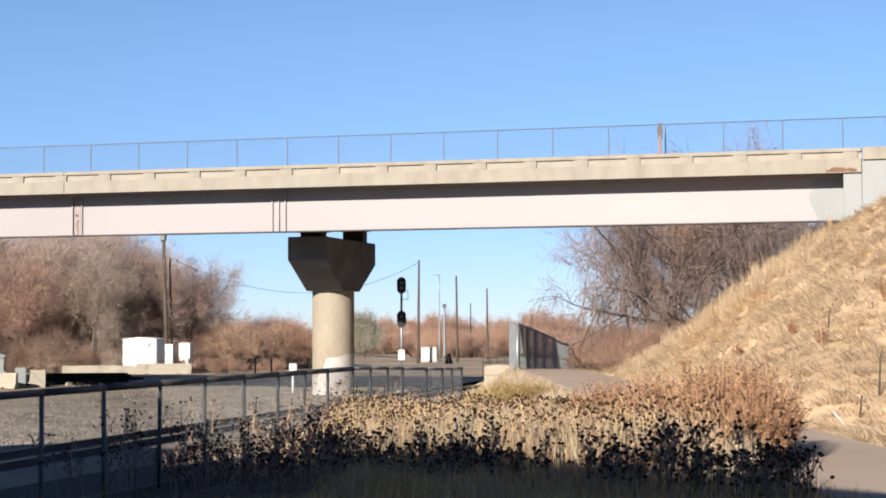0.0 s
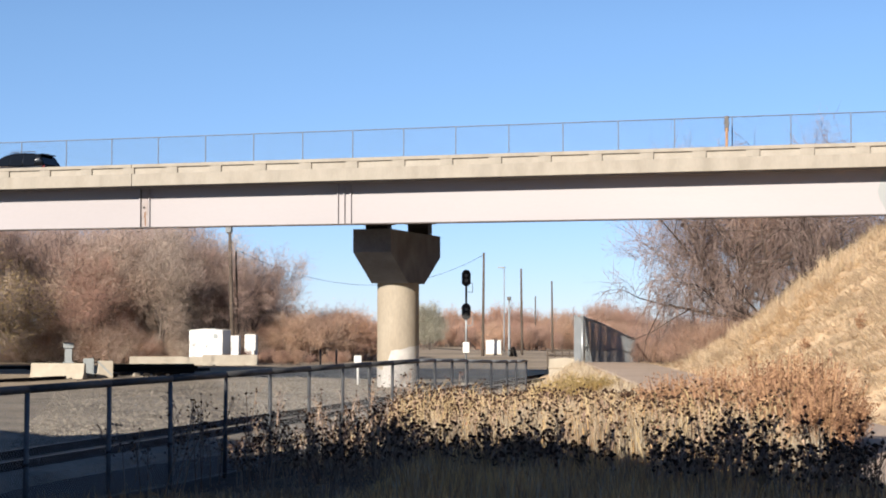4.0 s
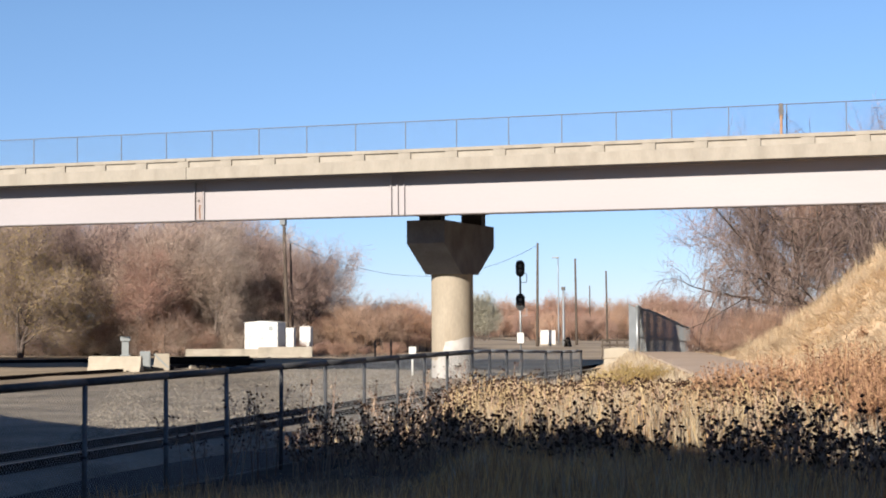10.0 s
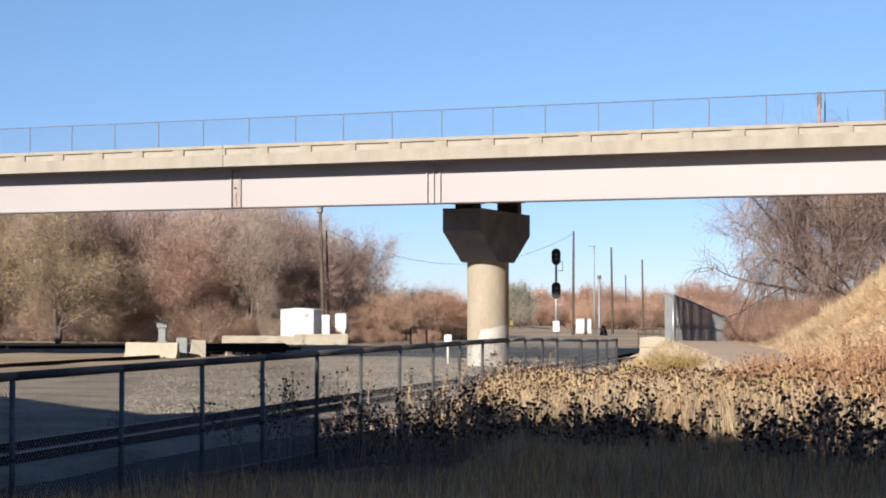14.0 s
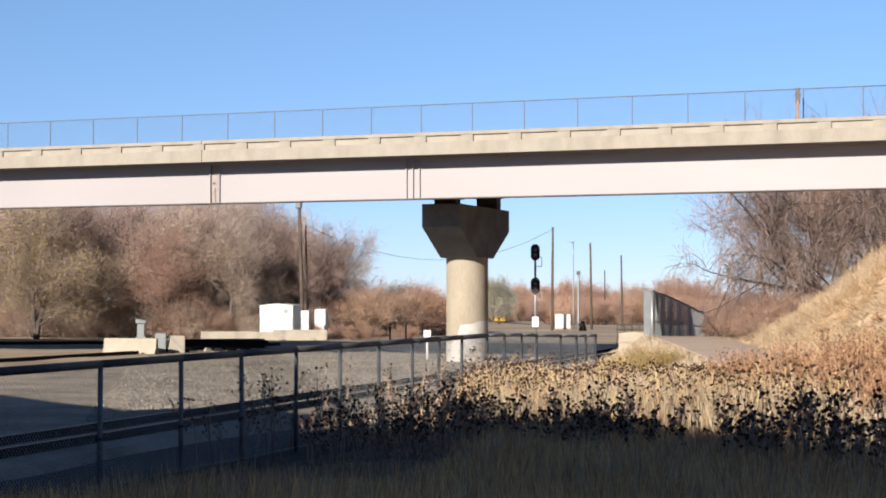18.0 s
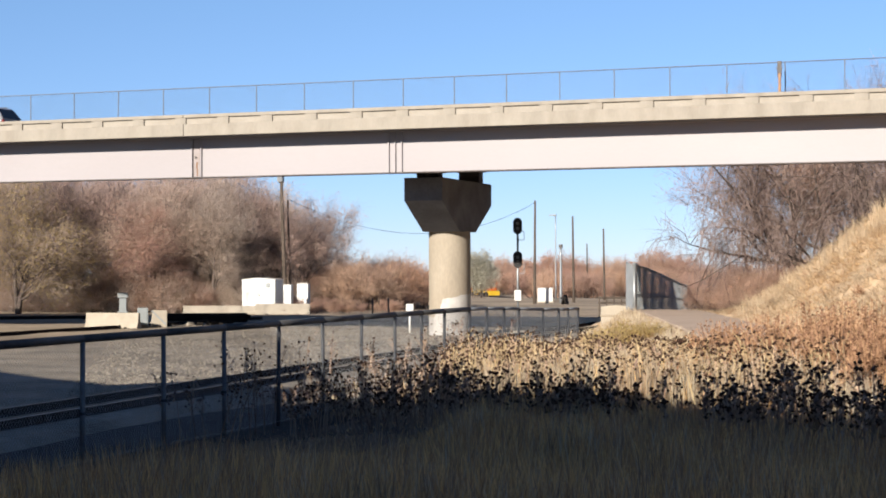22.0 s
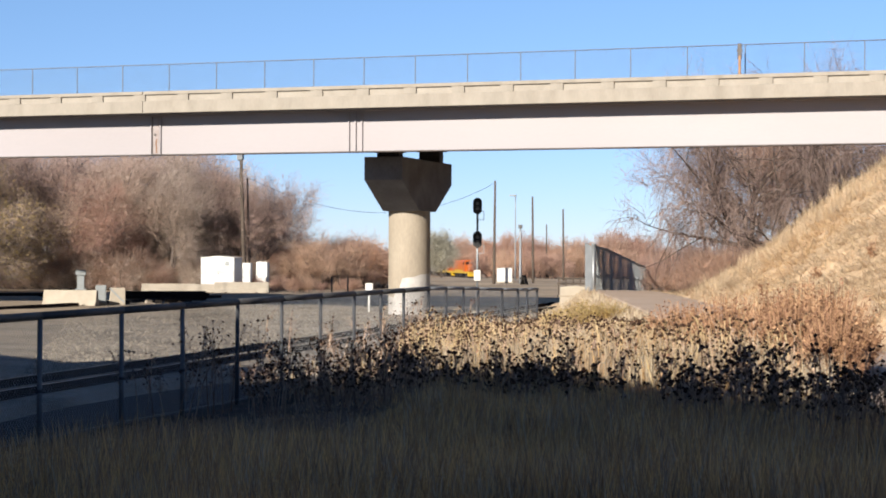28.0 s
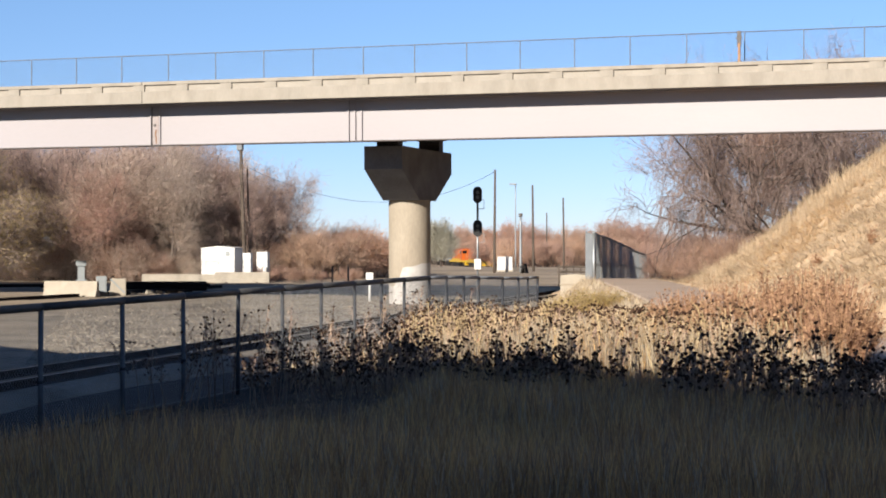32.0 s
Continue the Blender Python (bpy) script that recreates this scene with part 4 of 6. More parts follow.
class Stuff:
    """Many small pieces in one mesh, with a material for each kind of piece."""

    def __init__(self):
        self.v, self.f, self.m = [], [], []

    def tri(self, a, b, c, m=0):
        n = len(self.v)
        self.v += [a, b, c]
        self.f.append((n, n + 1, n + 2))
        self.m.append(m)

    def blade(self, x, y, z, h, w, dx, dy, a, m=0):
        """A bent blade of grass: a quad and a tip."""
        n = len(self.v)
        cx, cy = math.cos(a) * w, math.sin(a) * w
        mx, my, mz = x + dx * 0.35, y + dy * 0.35, z + h * 0.6
        self.v += [(x - cx, y - cy, z), (x + cx, y + cy, z), (mx + cx * 0.7, my + cy * 0.7, mz), (mx - cx * 0.7, my - cy * 0.7, mz), (x + dx, y + dy, z + h)]
        self.f += [(n, n + 1, n + 2, n + 3), (n + 3, n + 2, n + 4)]
        self.m += [m, m]

    def stick(self, a, b, r0, r1, m=0):
        n = len(self.v)
        ax, ay, az = a
        bx, by, bz = b
        for (x, y, z), r in ((a, r0), (b, r1)):
            self.v += [(x - r, y - 0.3 * r, z), (x + r, y - 0.5 * r, z), (x, y + r, z)]
        self.f += [(n, n + 1, n + 4, n + 3), (n + 1, n + 2, n + 5, n + 4), (n + 2, n, n + 3, n + 5)]
        self.m += [m] * 3

    def lump(self, x, y, z, rx, rz, m=0, tilt=0.0):
        n = len(self.v)
        self.v += [(x - rx, y, z - tilt), (x, y - rx, z), (x + rx, y, z + tilt), (x, y + rx, z), (x, y, z - rz), (x, y, z + rz)]
        for a, b in ((0, 1), (1, 2), (2, 3), (3, 0)):
            self.f += [(n + a, n + b, n + 5), (n + b, n + a, n + 4)]
            self.m += [m, m]

    def make(self, name, mats, label, category, smooth=False):
        me = bpy.data.meshes.new(name)
        me.from_pydata(self.v, [], self.f)
        for m in mats:
            me.materials.append(m)
        me.polygons.foreach_set("material_index", self.m)
        me.update()
        return tagged(new(name, me), label, category, kind="stuff")


def build_ballast_stones():
    s, rnd = Stuff(), random.Random(21)
    for _ in range(17000):
        y = 38 + 54 * rnd.random() ** 1.7
        x = rnd.uniform(-17.2 - (y - 26) * 0.55, -14.6)
        if x > trail_x(y) - 6.5:
            continue
        r = rnd.uniform(0.025, 0.055)
        s.lump(x, y, ground_z(x, y) + r * 0.3, r, r * 0.8, 0, rnd.uniform(-0.02, 0.02))
    s.make("ballast_stones", [stone_piece], "loose grey crushed stone on the railway bed", "ballast")


build_ballast_stones()


# ---------------------------------------------------------------- grass and weeds
def build_bank_grass():
    """Tussocks whose blades fall outwards and down the slope, in patches of cream, gold and brown."""
    s, rnd = Stuff(), random.Random(5)
    n = 0
    while n < 6800:
        y = rnd.uniform(30, 88)
        x = rnd.uniform(-21, 12)
        h = fill_height(x, y)
        if x < trail_x(y) + 1.75 or x > 0.08 * y + 1 or (y > 73 and h > 6.2):
            continue
        n += 1
        z = ground_z(x, y)
        patch = noise.noise((x * 0.22, y * 0.16, 9)) + 0.5 * noise.noise((x * 0.9, y * 0.6, 4))
        m = 1 if patch > 0.22 else 2 if patch < -0.38 else 0
        big = rnd.uniform(0.55, 1.25) * (1.35 if rnd.random() < 0.08 else 1.0) * (0.75 if patch < -0.3 else 1.0)
        lay = rnd.gauss(0.25, 0.6)
        for _ in range(24):
            a = rnd.uniform(0, 2 * math.pi)
            out = rnd.uniform(0.08, 0.42) * big
            px, py = x + rnd.gauss(0, 0.10), y + rnd.gauss(0, 0.10)
            s.blade(px, py, z - 0.03, rnd.uniform(0.06, 0.24) * big, rnd.uniform(0.007, 0.015), math.cos(a) * out - 0.22 * big * math.cos(lay), math.sin(a) * out - 0.22 * big * math.sin(lay), a + 1.57, m if rnd.random() < 0.82 else 0)
    # taller tufts that stand against the sky on the crest
    for _ in range(420):
        y = rnd.uniform(66, 78)
        x = trail_x(min(y, 84)) + rnd.uniform(2.5, 15.5)
        if x > ABUT_X - 0.6:
            continue
        z, big = ground_z(x, y), rnd.uniform(0.5, 1.25)
        for _ in range(16):
            s.blade(x + rnd.gauss(0, 0.07), y + rnd.gauss(0, 0.07), z - 0.03, rnd.uniform(0.35, 0.75) * big, rnd.uniform(0.007, 0.012), rnd.gauss(-0.05, 0.2) * big, rnd.gauss(-0.05, 0.2) * big, rnd.uniform(0, 3.14), 0)
    s.make("bank_grass", [bank_straw, bank_gold, bank_brown], "pale dry grass lying in tussocks over the bank", "grass")


build_bank_grass()


def weed_room(x, y):
    """Where the tall weeds stand: between the railway fence and the trail."""
    return max(fence_x(y) + 0.25, -0.465 * y) < x < trail_x(y) - (2.35 if y < 30 else 1.8)


def build_field_grass():
    s, rnd = Stuff(), random.Random(6)
    n = 0
    while n < 135000:
        y = 5.5 + 46 * rnd.random() ** 1.15
        x = rnd.uniform(-0.72 * y - 0.5, 0.02 * y + 1.0)
        if x > trail_x(y) - 1.85 or x < fence_x(y) + 0.1 or (x < -0.45 * y and math.hypot(x, y) > 15.5 and rnd.random() > 0.5):
            continue
        z = ground_z(x, y)
        near = y < 21
        k = noise.noise((x * 0.6, y * 0.6, 2))
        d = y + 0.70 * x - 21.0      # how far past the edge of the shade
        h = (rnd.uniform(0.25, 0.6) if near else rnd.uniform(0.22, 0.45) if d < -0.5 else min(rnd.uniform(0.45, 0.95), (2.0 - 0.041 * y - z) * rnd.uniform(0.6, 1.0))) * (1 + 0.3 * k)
        # darkening by bearing, set to fit the camera's view
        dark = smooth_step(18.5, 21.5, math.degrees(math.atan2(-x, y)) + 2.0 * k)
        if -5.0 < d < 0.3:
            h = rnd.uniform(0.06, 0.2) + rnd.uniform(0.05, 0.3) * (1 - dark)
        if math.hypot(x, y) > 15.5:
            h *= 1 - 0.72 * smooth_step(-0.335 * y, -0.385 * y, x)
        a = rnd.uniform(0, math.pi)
        # blades short of the shade's edge take darker colours that stand in for shade
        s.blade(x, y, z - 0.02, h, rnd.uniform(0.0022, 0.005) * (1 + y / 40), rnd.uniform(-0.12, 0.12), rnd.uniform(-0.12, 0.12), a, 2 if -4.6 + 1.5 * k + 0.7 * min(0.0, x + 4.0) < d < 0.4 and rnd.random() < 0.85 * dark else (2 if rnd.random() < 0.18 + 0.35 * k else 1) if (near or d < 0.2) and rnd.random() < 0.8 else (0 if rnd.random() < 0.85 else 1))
        n += 1
    for _ in range(15000):        # the verge that falls from the trail to the yard
        y = rnd.uniform(44, 84)
        x = trail_x(y) - rnd.uniform(1.8, 7.0)
        if x < fence_x(y) - 6:
            continue
        s.blade(x, y, ground_z(x, y) - 0.02, rnd.uniform(0.10, 0.40) * (1 + noise.noise((x * 0.5, y * 0.5, 8))), rnd.uniform(0.008, 0.016), rnd.uniform(-0.15, 0.15), rnd.uniform(-0.15, 0.15), rnd.uniform(0, 3.14), 0)
    s.make("field_grass", [dry_grass, shade_grass, weed_dark], "dense dry grass, coloured olive for shade and golden for sun", "grass")


build_field_grass()


def weed(s, rnd, x, y, h, bushy=1.0, pale=0.45):
    """A dead stalk with side shoots, each with dark seed heads and a few curled leaves."""
    z = ground_z(x, y)
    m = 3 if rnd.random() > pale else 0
    tx, ty = x + rnd.gauss(0, 0.14) * h, y + rnd.gauss(0, 0.12) * h
    mx, my, mz = (x + tx) / 2 + rnd.uniform(-0.06, 0.06), (y + ty) / 2, z + h * 0.52
    s.stick((x, y, z - 0.03), (mx, my, mz), 0.011, 0.008, m)
    s.stick((mx, my, mz), (tx, ty, z + h), 0.008, 0.005, m)
    s.lump(tx, ty, z + h, rnd.uniform(0.024, 0.044), rnd.uniform(0.022, 0.036), 1)
    for _ in range(int(rnd.uniform(5, 10) * bushy)):
        k = rnd.uniform(0.45, 0.98)
        bx, by, bz = x + (tx - x) * k, y + (ty - y) * k, z + h * k
        a, ln = rnd.uniform(0, 2 * math.pi), rnd.uniform(0.08, 0.3) * h * (1.15 - k * 0.6)
        ex, ey, ez = bx + math.cos(a) * ln, by + math.sin(a) * ln, bz + ln * rnd.uniform(0.5, 1.3)
        s.stick((bx, by, bz), (ex, ey, ez), 0.005, 0.0035, m)
        if rnd.random() < 0.72:
            s.lump(ex, ey, ez, rnd.uniform(0.016, 0.036), rnd.uniform(0.015, 0.030), 1, rnd.uniform(-0.01, 0.01))
        if rnd.random() < 0.7:
            q = rnd.uniform(0.3, 0.9)
            lx, ly, lz = bx + (ex - bx) * q, by + (ey - by) * q, bz + (ez - bz) * q
            w = rnd.uniform(0.02, 0.05)
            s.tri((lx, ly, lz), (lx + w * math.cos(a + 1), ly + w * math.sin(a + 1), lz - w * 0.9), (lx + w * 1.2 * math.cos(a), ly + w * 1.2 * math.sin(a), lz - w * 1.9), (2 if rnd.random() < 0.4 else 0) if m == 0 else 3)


def build_weeds():
    rnd = random.Random(11)
    s = Stuff()
    n = 0
    while n < 900:          # the sunlit stand, fine and mostly pale: sun is put into the colour
        y = 19.5 + 31 * rnd.random() ** 1.25
        x = rnd.uniform(-14.5, 2.0)
        if not weed_room(x, y) or y + 0.70 * x < 21.0:
            continue
        k = noise.noise((x * 0.35, y * 0.35, 6))
        if rnd.random() > 0.75 + k * 0.8:
            continue
        room = max(0.25, 2.0 - 0.0395 * y - ground_z(x, y))
        room *= 1 - 0.5 * smooth_step(-0.335 * y, -0.385 * y, x)
        weed(s, rnd, x, y, room * rnd.uniform(0.5, 1.03) * (1 + 0.15 * k), rnd.uniform(0.8, 1.4), 0.75 if x > -0.36 * y else 0.15)
        n += 1
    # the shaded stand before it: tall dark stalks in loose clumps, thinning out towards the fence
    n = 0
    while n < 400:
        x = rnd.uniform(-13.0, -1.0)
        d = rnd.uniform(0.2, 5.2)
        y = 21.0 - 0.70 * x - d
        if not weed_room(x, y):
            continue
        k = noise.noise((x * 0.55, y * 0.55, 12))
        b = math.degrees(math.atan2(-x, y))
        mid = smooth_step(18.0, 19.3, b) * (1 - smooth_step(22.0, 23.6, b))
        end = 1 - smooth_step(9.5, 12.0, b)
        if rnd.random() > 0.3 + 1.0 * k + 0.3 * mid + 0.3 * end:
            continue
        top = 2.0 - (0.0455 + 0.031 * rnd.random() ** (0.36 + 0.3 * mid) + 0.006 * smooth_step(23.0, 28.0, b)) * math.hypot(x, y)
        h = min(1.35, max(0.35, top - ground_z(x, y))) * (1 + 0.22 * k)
        # nearly every stalk here is weed_dark: the shade is given by colour
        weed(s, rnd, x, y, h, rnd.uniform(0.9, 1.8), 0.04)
        n += 1
    # taller stalks along the fence
    for _ in range(70):
        y = rnd.uniform(24, 44)
        x = fence_x(y) + rnd.uniform(-1.3, 1.4)
        weed(s, rnd, x, y, rnd.uniform(0.6, 1.6), rnd.uniform(0.9, 1.7), 0.0)
    # small stalks that run out into the ballast
    for _ in range(190):
        y = rnd.uniform(33, 52)
        x = fence_x(y) - rnd.uniform(0.2, 3.4)
        weed(s, rnd, x, y, rnd.uniform(0.15, 0.5), 0.9, 0.25)
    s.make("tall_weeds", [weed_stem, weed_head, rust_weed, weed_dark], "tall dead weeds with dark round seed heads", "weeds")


build_weeds()


def build_bush(name, label, x, y, spread_r, h, count, mats, seed):
    """A rounded dry bush: many thin shoots from one foot, with small leaves."""
    rnd = random.Random(seed)
    z = ground_z(x, y)
    b = thing(name, label, "bush", group="dry bushes by the trail", at=(x, y, z))
    s = Stuff()
    for _ in range(count):
        a = rnd.uniform(0, 2 * math.pi)
        r = spread_r * math.sqrt(rnd.random())
        ex, ey = math.cos(a) * r, math.sin(a) * r
        ez = h * math.sqrt(max(0.05, 1 - (r / spread_r) ** 2 * 0.75)) * rnd.uniform(0.55, 1.05)
        fx, fy = ex * 0.25, ey * 0.25
        s.stick((fx, fy, -0.05), (ex, ey, ez), 0.006, 0.003, 0)
        for _ in range(13):
            k = rnd.uniform(0.35, 1.0)
            lx, ly, lz = fx + (ex - fx) * k, fy + (ey - fy) * k, ez * k
            w = rnd.uniform(0.022, 0.06)
            g = rnd.uniform(0, 2 * math.pi)
            s.tri((lx, ly, lz), (lx + w * math.cos(g), ly + w * math.sin(g), lz + w * rnd.uniform(-0.6, 1)), (lx + w * math.cos(g + 0.9), ly + w * math.sin(g + 0.9), lz + w * rnd.uniform(-0.2, 1)), 1)
    me = bpy.data.meshes.new("foliage")
    me.from_pydata(s.v, [], s.f)
    for m in mats:
        me.materials.append(m)
    me.polygons.foreach_set("material_index", s.m)
    part("foliage", me, None, b)
    return b


for i, (x, y, r, h) in enumerate(((-2.75, 27.9, 1.0, 1.6), (-3.7, 28.8, 1.0, 1.55), (-2.5, 26.6, 0.75, 1.35), (-4.7, 30.0, 1.0, 1.4), (-3.4, 30.2, 0.9, 1.6), (-2.45, 25.2, 0.55, 1.1), (-5.7, 31.2, 0.9, 1.2), (-3.2, 27.1, 0.8, 1.45))):
    build_bush("rust_bush", "rust-brown dry bush beside the trail", x, y, r, h, 560, [rust_weed, rust_weed], 30 + i)
for i, (x, y, r, h) in enumerate(((-13.6, 57.2, 1.1, 0.9), (-14.7, 58.6, 1.1, 1.1), (-12.7, 56.0, 0.9, 0.65), (-15.6, 60.5, 1.0, 1.0), (-16.5, 64.0, 0.9, 0.9), (-15.2, 62.5, 0.8, 0.9), (-16.9, 66.5, 0.8, 0.8))):
    build_bush("golden_bush", "golden olive bush at the end of the fence", x, y, r, h, 300, [weed_stem, leaf_olive], 50 + i)


for i, (x, y, h) in enumerate(((-2.6, 45.0, 0.8), (-3.7, 50.0, 0.6), (-1.1, 47.5, 0.7), (-5.6, 53.0, 0.5))):
    build_bush("dead_weed", "brown dead weed standing in the bank grass", x, y, 0.22, h, 22, [rust_weed, rust_weed], 70 + i)


# ---------------------------------------------------------------- trees
def aside(rnd, w, angle):
    """The way w, turned aside by an angle to a chance side."""
    q = w.orthogonal().normalized()
    q.rotate(Matrix.Rotation(rnd.uniform(0, 6.28), 3, w))
    return (w * math.cos(angle) + q * math.sin(angle)).normalized()


def grow(g, rnd, a, way, length, r, depth, last, ends, lift, fan):
    """A bent limb with side limbs and a leader; the last ones are collected with their points."""
    pts, rad, p, w = [a], [r], a.copy(), way.copy()
    for k in range(3):
        w = (w + Vector((rnd.gauss(0, 0.17), rnd.gauss(0, 0.17), rnd.gauss(0, 0.12) + lift[min(depth, len(lift) - 1)]))).normalized()
        p = p + w * (length / 3)
        pts.append(p.copy())
        rad.append(r * (1 - 0.2 * (k + 1)))
    g.rod(pts, rad, 7 if depth < 1 else 4 if depth < 3 else 3)
    if depth >= last:
        ends.append((pts, w.copy()))
        return
    for _ in range(rnd.choice((4, 5)) if depth < 2 else rnd.choice((3, 3, 4))):
        k = rnd.choice((1, 2, 2, 3))
        grow(g, rnd, pts[k], aside(rnd, w, rnd.uniform(0.5, 1.05) * fan), length * rnd.uniform(0.52, 0.8), max(0.012, rad[k] * 0.58), depth + 1, last, ends, lift, fan)
    grow(g, rnd, pts[3], w, length * rnd.uniform(0.6, 0.78), max(0.012, rad[3] * 0.8), depth + 1, last, ends, lift, fan)


def twig(s, rnd, p, d, thick, m=0):
    q = d.orthogonal().normalized()
    q.rotate(Matrix.Rotation(rnd.uniform(0, 6.28), 3, d.normalized()))
    q *= thick
    s.tri(tuple(p - q), tuple(p + q), tuple(p + d), m)


def leaf_at(s, rnd, c, size, m=1):
    b = rnd.uniform(0.6, 1.35) * size
    u = Vector((rnd.uniform(-1, 1), rnd.uniform(-1, 1), rnd.uniform(-1, 1))).normalized() * b
    e = u.orthogonal().normalized() * b * 0.8
    s.tri(tuple(c - e), tuple(c + e), tuple(c + u * 1.5), m)


def strand(s, rnd, p, d, steps, seg, thick):
    """A hanging shoot: a narrow ribbon that turns down under its own weight."""
    q = Vector((rnd.uniform(-1, 1), rnd.uniform(-1, 1), 0)).normalized() * thick
    n = len(s.v)
    for k in range(steps + 1):
        t = 1 - 0.75 * k / steps
        s.v += [tuple(p - q * t), tuple(p + q * t)]
        if k:
            s.f.append((n + 2 * k - 2, n + 2 * k - 1, n + 2 * k + 1, n + 2 * k))
            s.m.append(0)
        d = (d + Vector((rnd.gauss(0, 0.16), rnd.gauss(0, 0.16), -0.42))).normalized()
        p = p + d * seg * rnd.uniform(0.75, 1.2)


def woody(name, label, category, seed, stems, trunk, r, last, mats, twigs, twig_len, thick, bark_of, leaf=0.0, leaf_size=0.06, lift=(0.05, 0.06, 0.04), fan=1.0,
          group="", hang=0, foot=0.4):
    """A tree or shrub: stems (each a way of growth) with limbs, and a crown of twigs that spring from the last limbs."""
    rnd = random.Random(seed)
    g, ends, s = Geo(), [], Stuff()
    for way in stems:
        a = Vector((rnd.uniform(-foot, foot), rnd.uniform(-foot, foot), -0.3)) if len(stems) > 1 else Vector((0, 0, -0.3))
        grow(g, rnd, a, Vector(way).normalized(), trunk * rnd.uniform(0.85, 1.1), r, 0, last, ends, lift, fan)
    for pts, w in ends:
        for _ in range(twigs):
            k = rnd.uniform(0.15, 3.0)
            i = min(2, int(k))
            p = pts[i].lerp(pts[i + 1], k - i) + Vector((rnd.gauss(0, 1), rnd.gauss(0, 1), rnd.gauss(0, 1))) * twig_len * 0.22
            d = aside(rnd, w, rnd.uniform(0.15, 1.45)) * twig_len * rnd.uniform(0.5, 1.4)
            twig(s, rnd, p, d, thick)
            p2 = p + d * rnd.uniform(0.25, 0.7)
            d2 = aside(rnd, d.normalized(), rnd.uniform(0.4, 1.2)) * twig_len * rnd.uniform(0.35, 0.8)
            twig(s, rnd, p2, d2, thick * 0.75)
            n = leaf
            while n > 0 and rnd.random() < n:
                leaf_at(s, rnd, p + d * rnd.uniform(0.2, 1.05) + Vector((rnd.gauss(0, 0.06), rnd.gauss(0, 0.06), rnd.gauss(0, 0.06))), leaf_size)
                n -= 1
        for _ in range(hang):
            k = rnd.uniform(0.0, 3.0)
            i = min(2, int(k))
            d = (aside(rnd, w, rnd.uniform(0.2, 1.0)) + Vector((0, 0, -0.15))).normalized()
            strand(s, rnd, pts[i].lerp(pts[i + 1], k - i), d, 5, rnd.uniform(0.16, 0.36), thick)
    t = thing(name, label, category, group=group)
    part("trunk" if category == "tree" else "stem", g, bark_of, t, "bare trunk and limbs" if category == "tree" else "")
    me = bpy.data.meshes.new("crown")
    me.from_pydata(s.v, [], s.f)
    for m in mats:
        me.materials.append(m)
    me.polygons.foreach_set("material_index", s.m)
    part("crown", me, None, t)
    t["tall"] = max(max(p[0][3].z for p in ends), 0.5)
    return t


def plant(t, x, y, rz, k, first=False):
    m = pose(x, y, ground_z(x, y), 0, 0, rz)
    if first:
        t.matrix_world = m @ Matrix.Diagonal((k, k, k, 1))
        return t
    c = copy_thing(t, m)
    c.scale = (k, k, k)
    return c


def grove(protos, spots):
    """spots: kind, bearing to the left of north in degrees, distance, turn and size."""
    used = set()
    for which, b, d, rz, k in spots:
        plant(protos[which], -d * math.sin(radians(b)), d * math.cos(radians(b)), rz, k, which not in used)
        used.add(which)


def rise(b, d, z):
    """How tall a plant must be at a bearing and distance for its top to reach z."""
    return z - ground_z(-d * math.sin(radians(b)), d * math.cos(radians(b)))


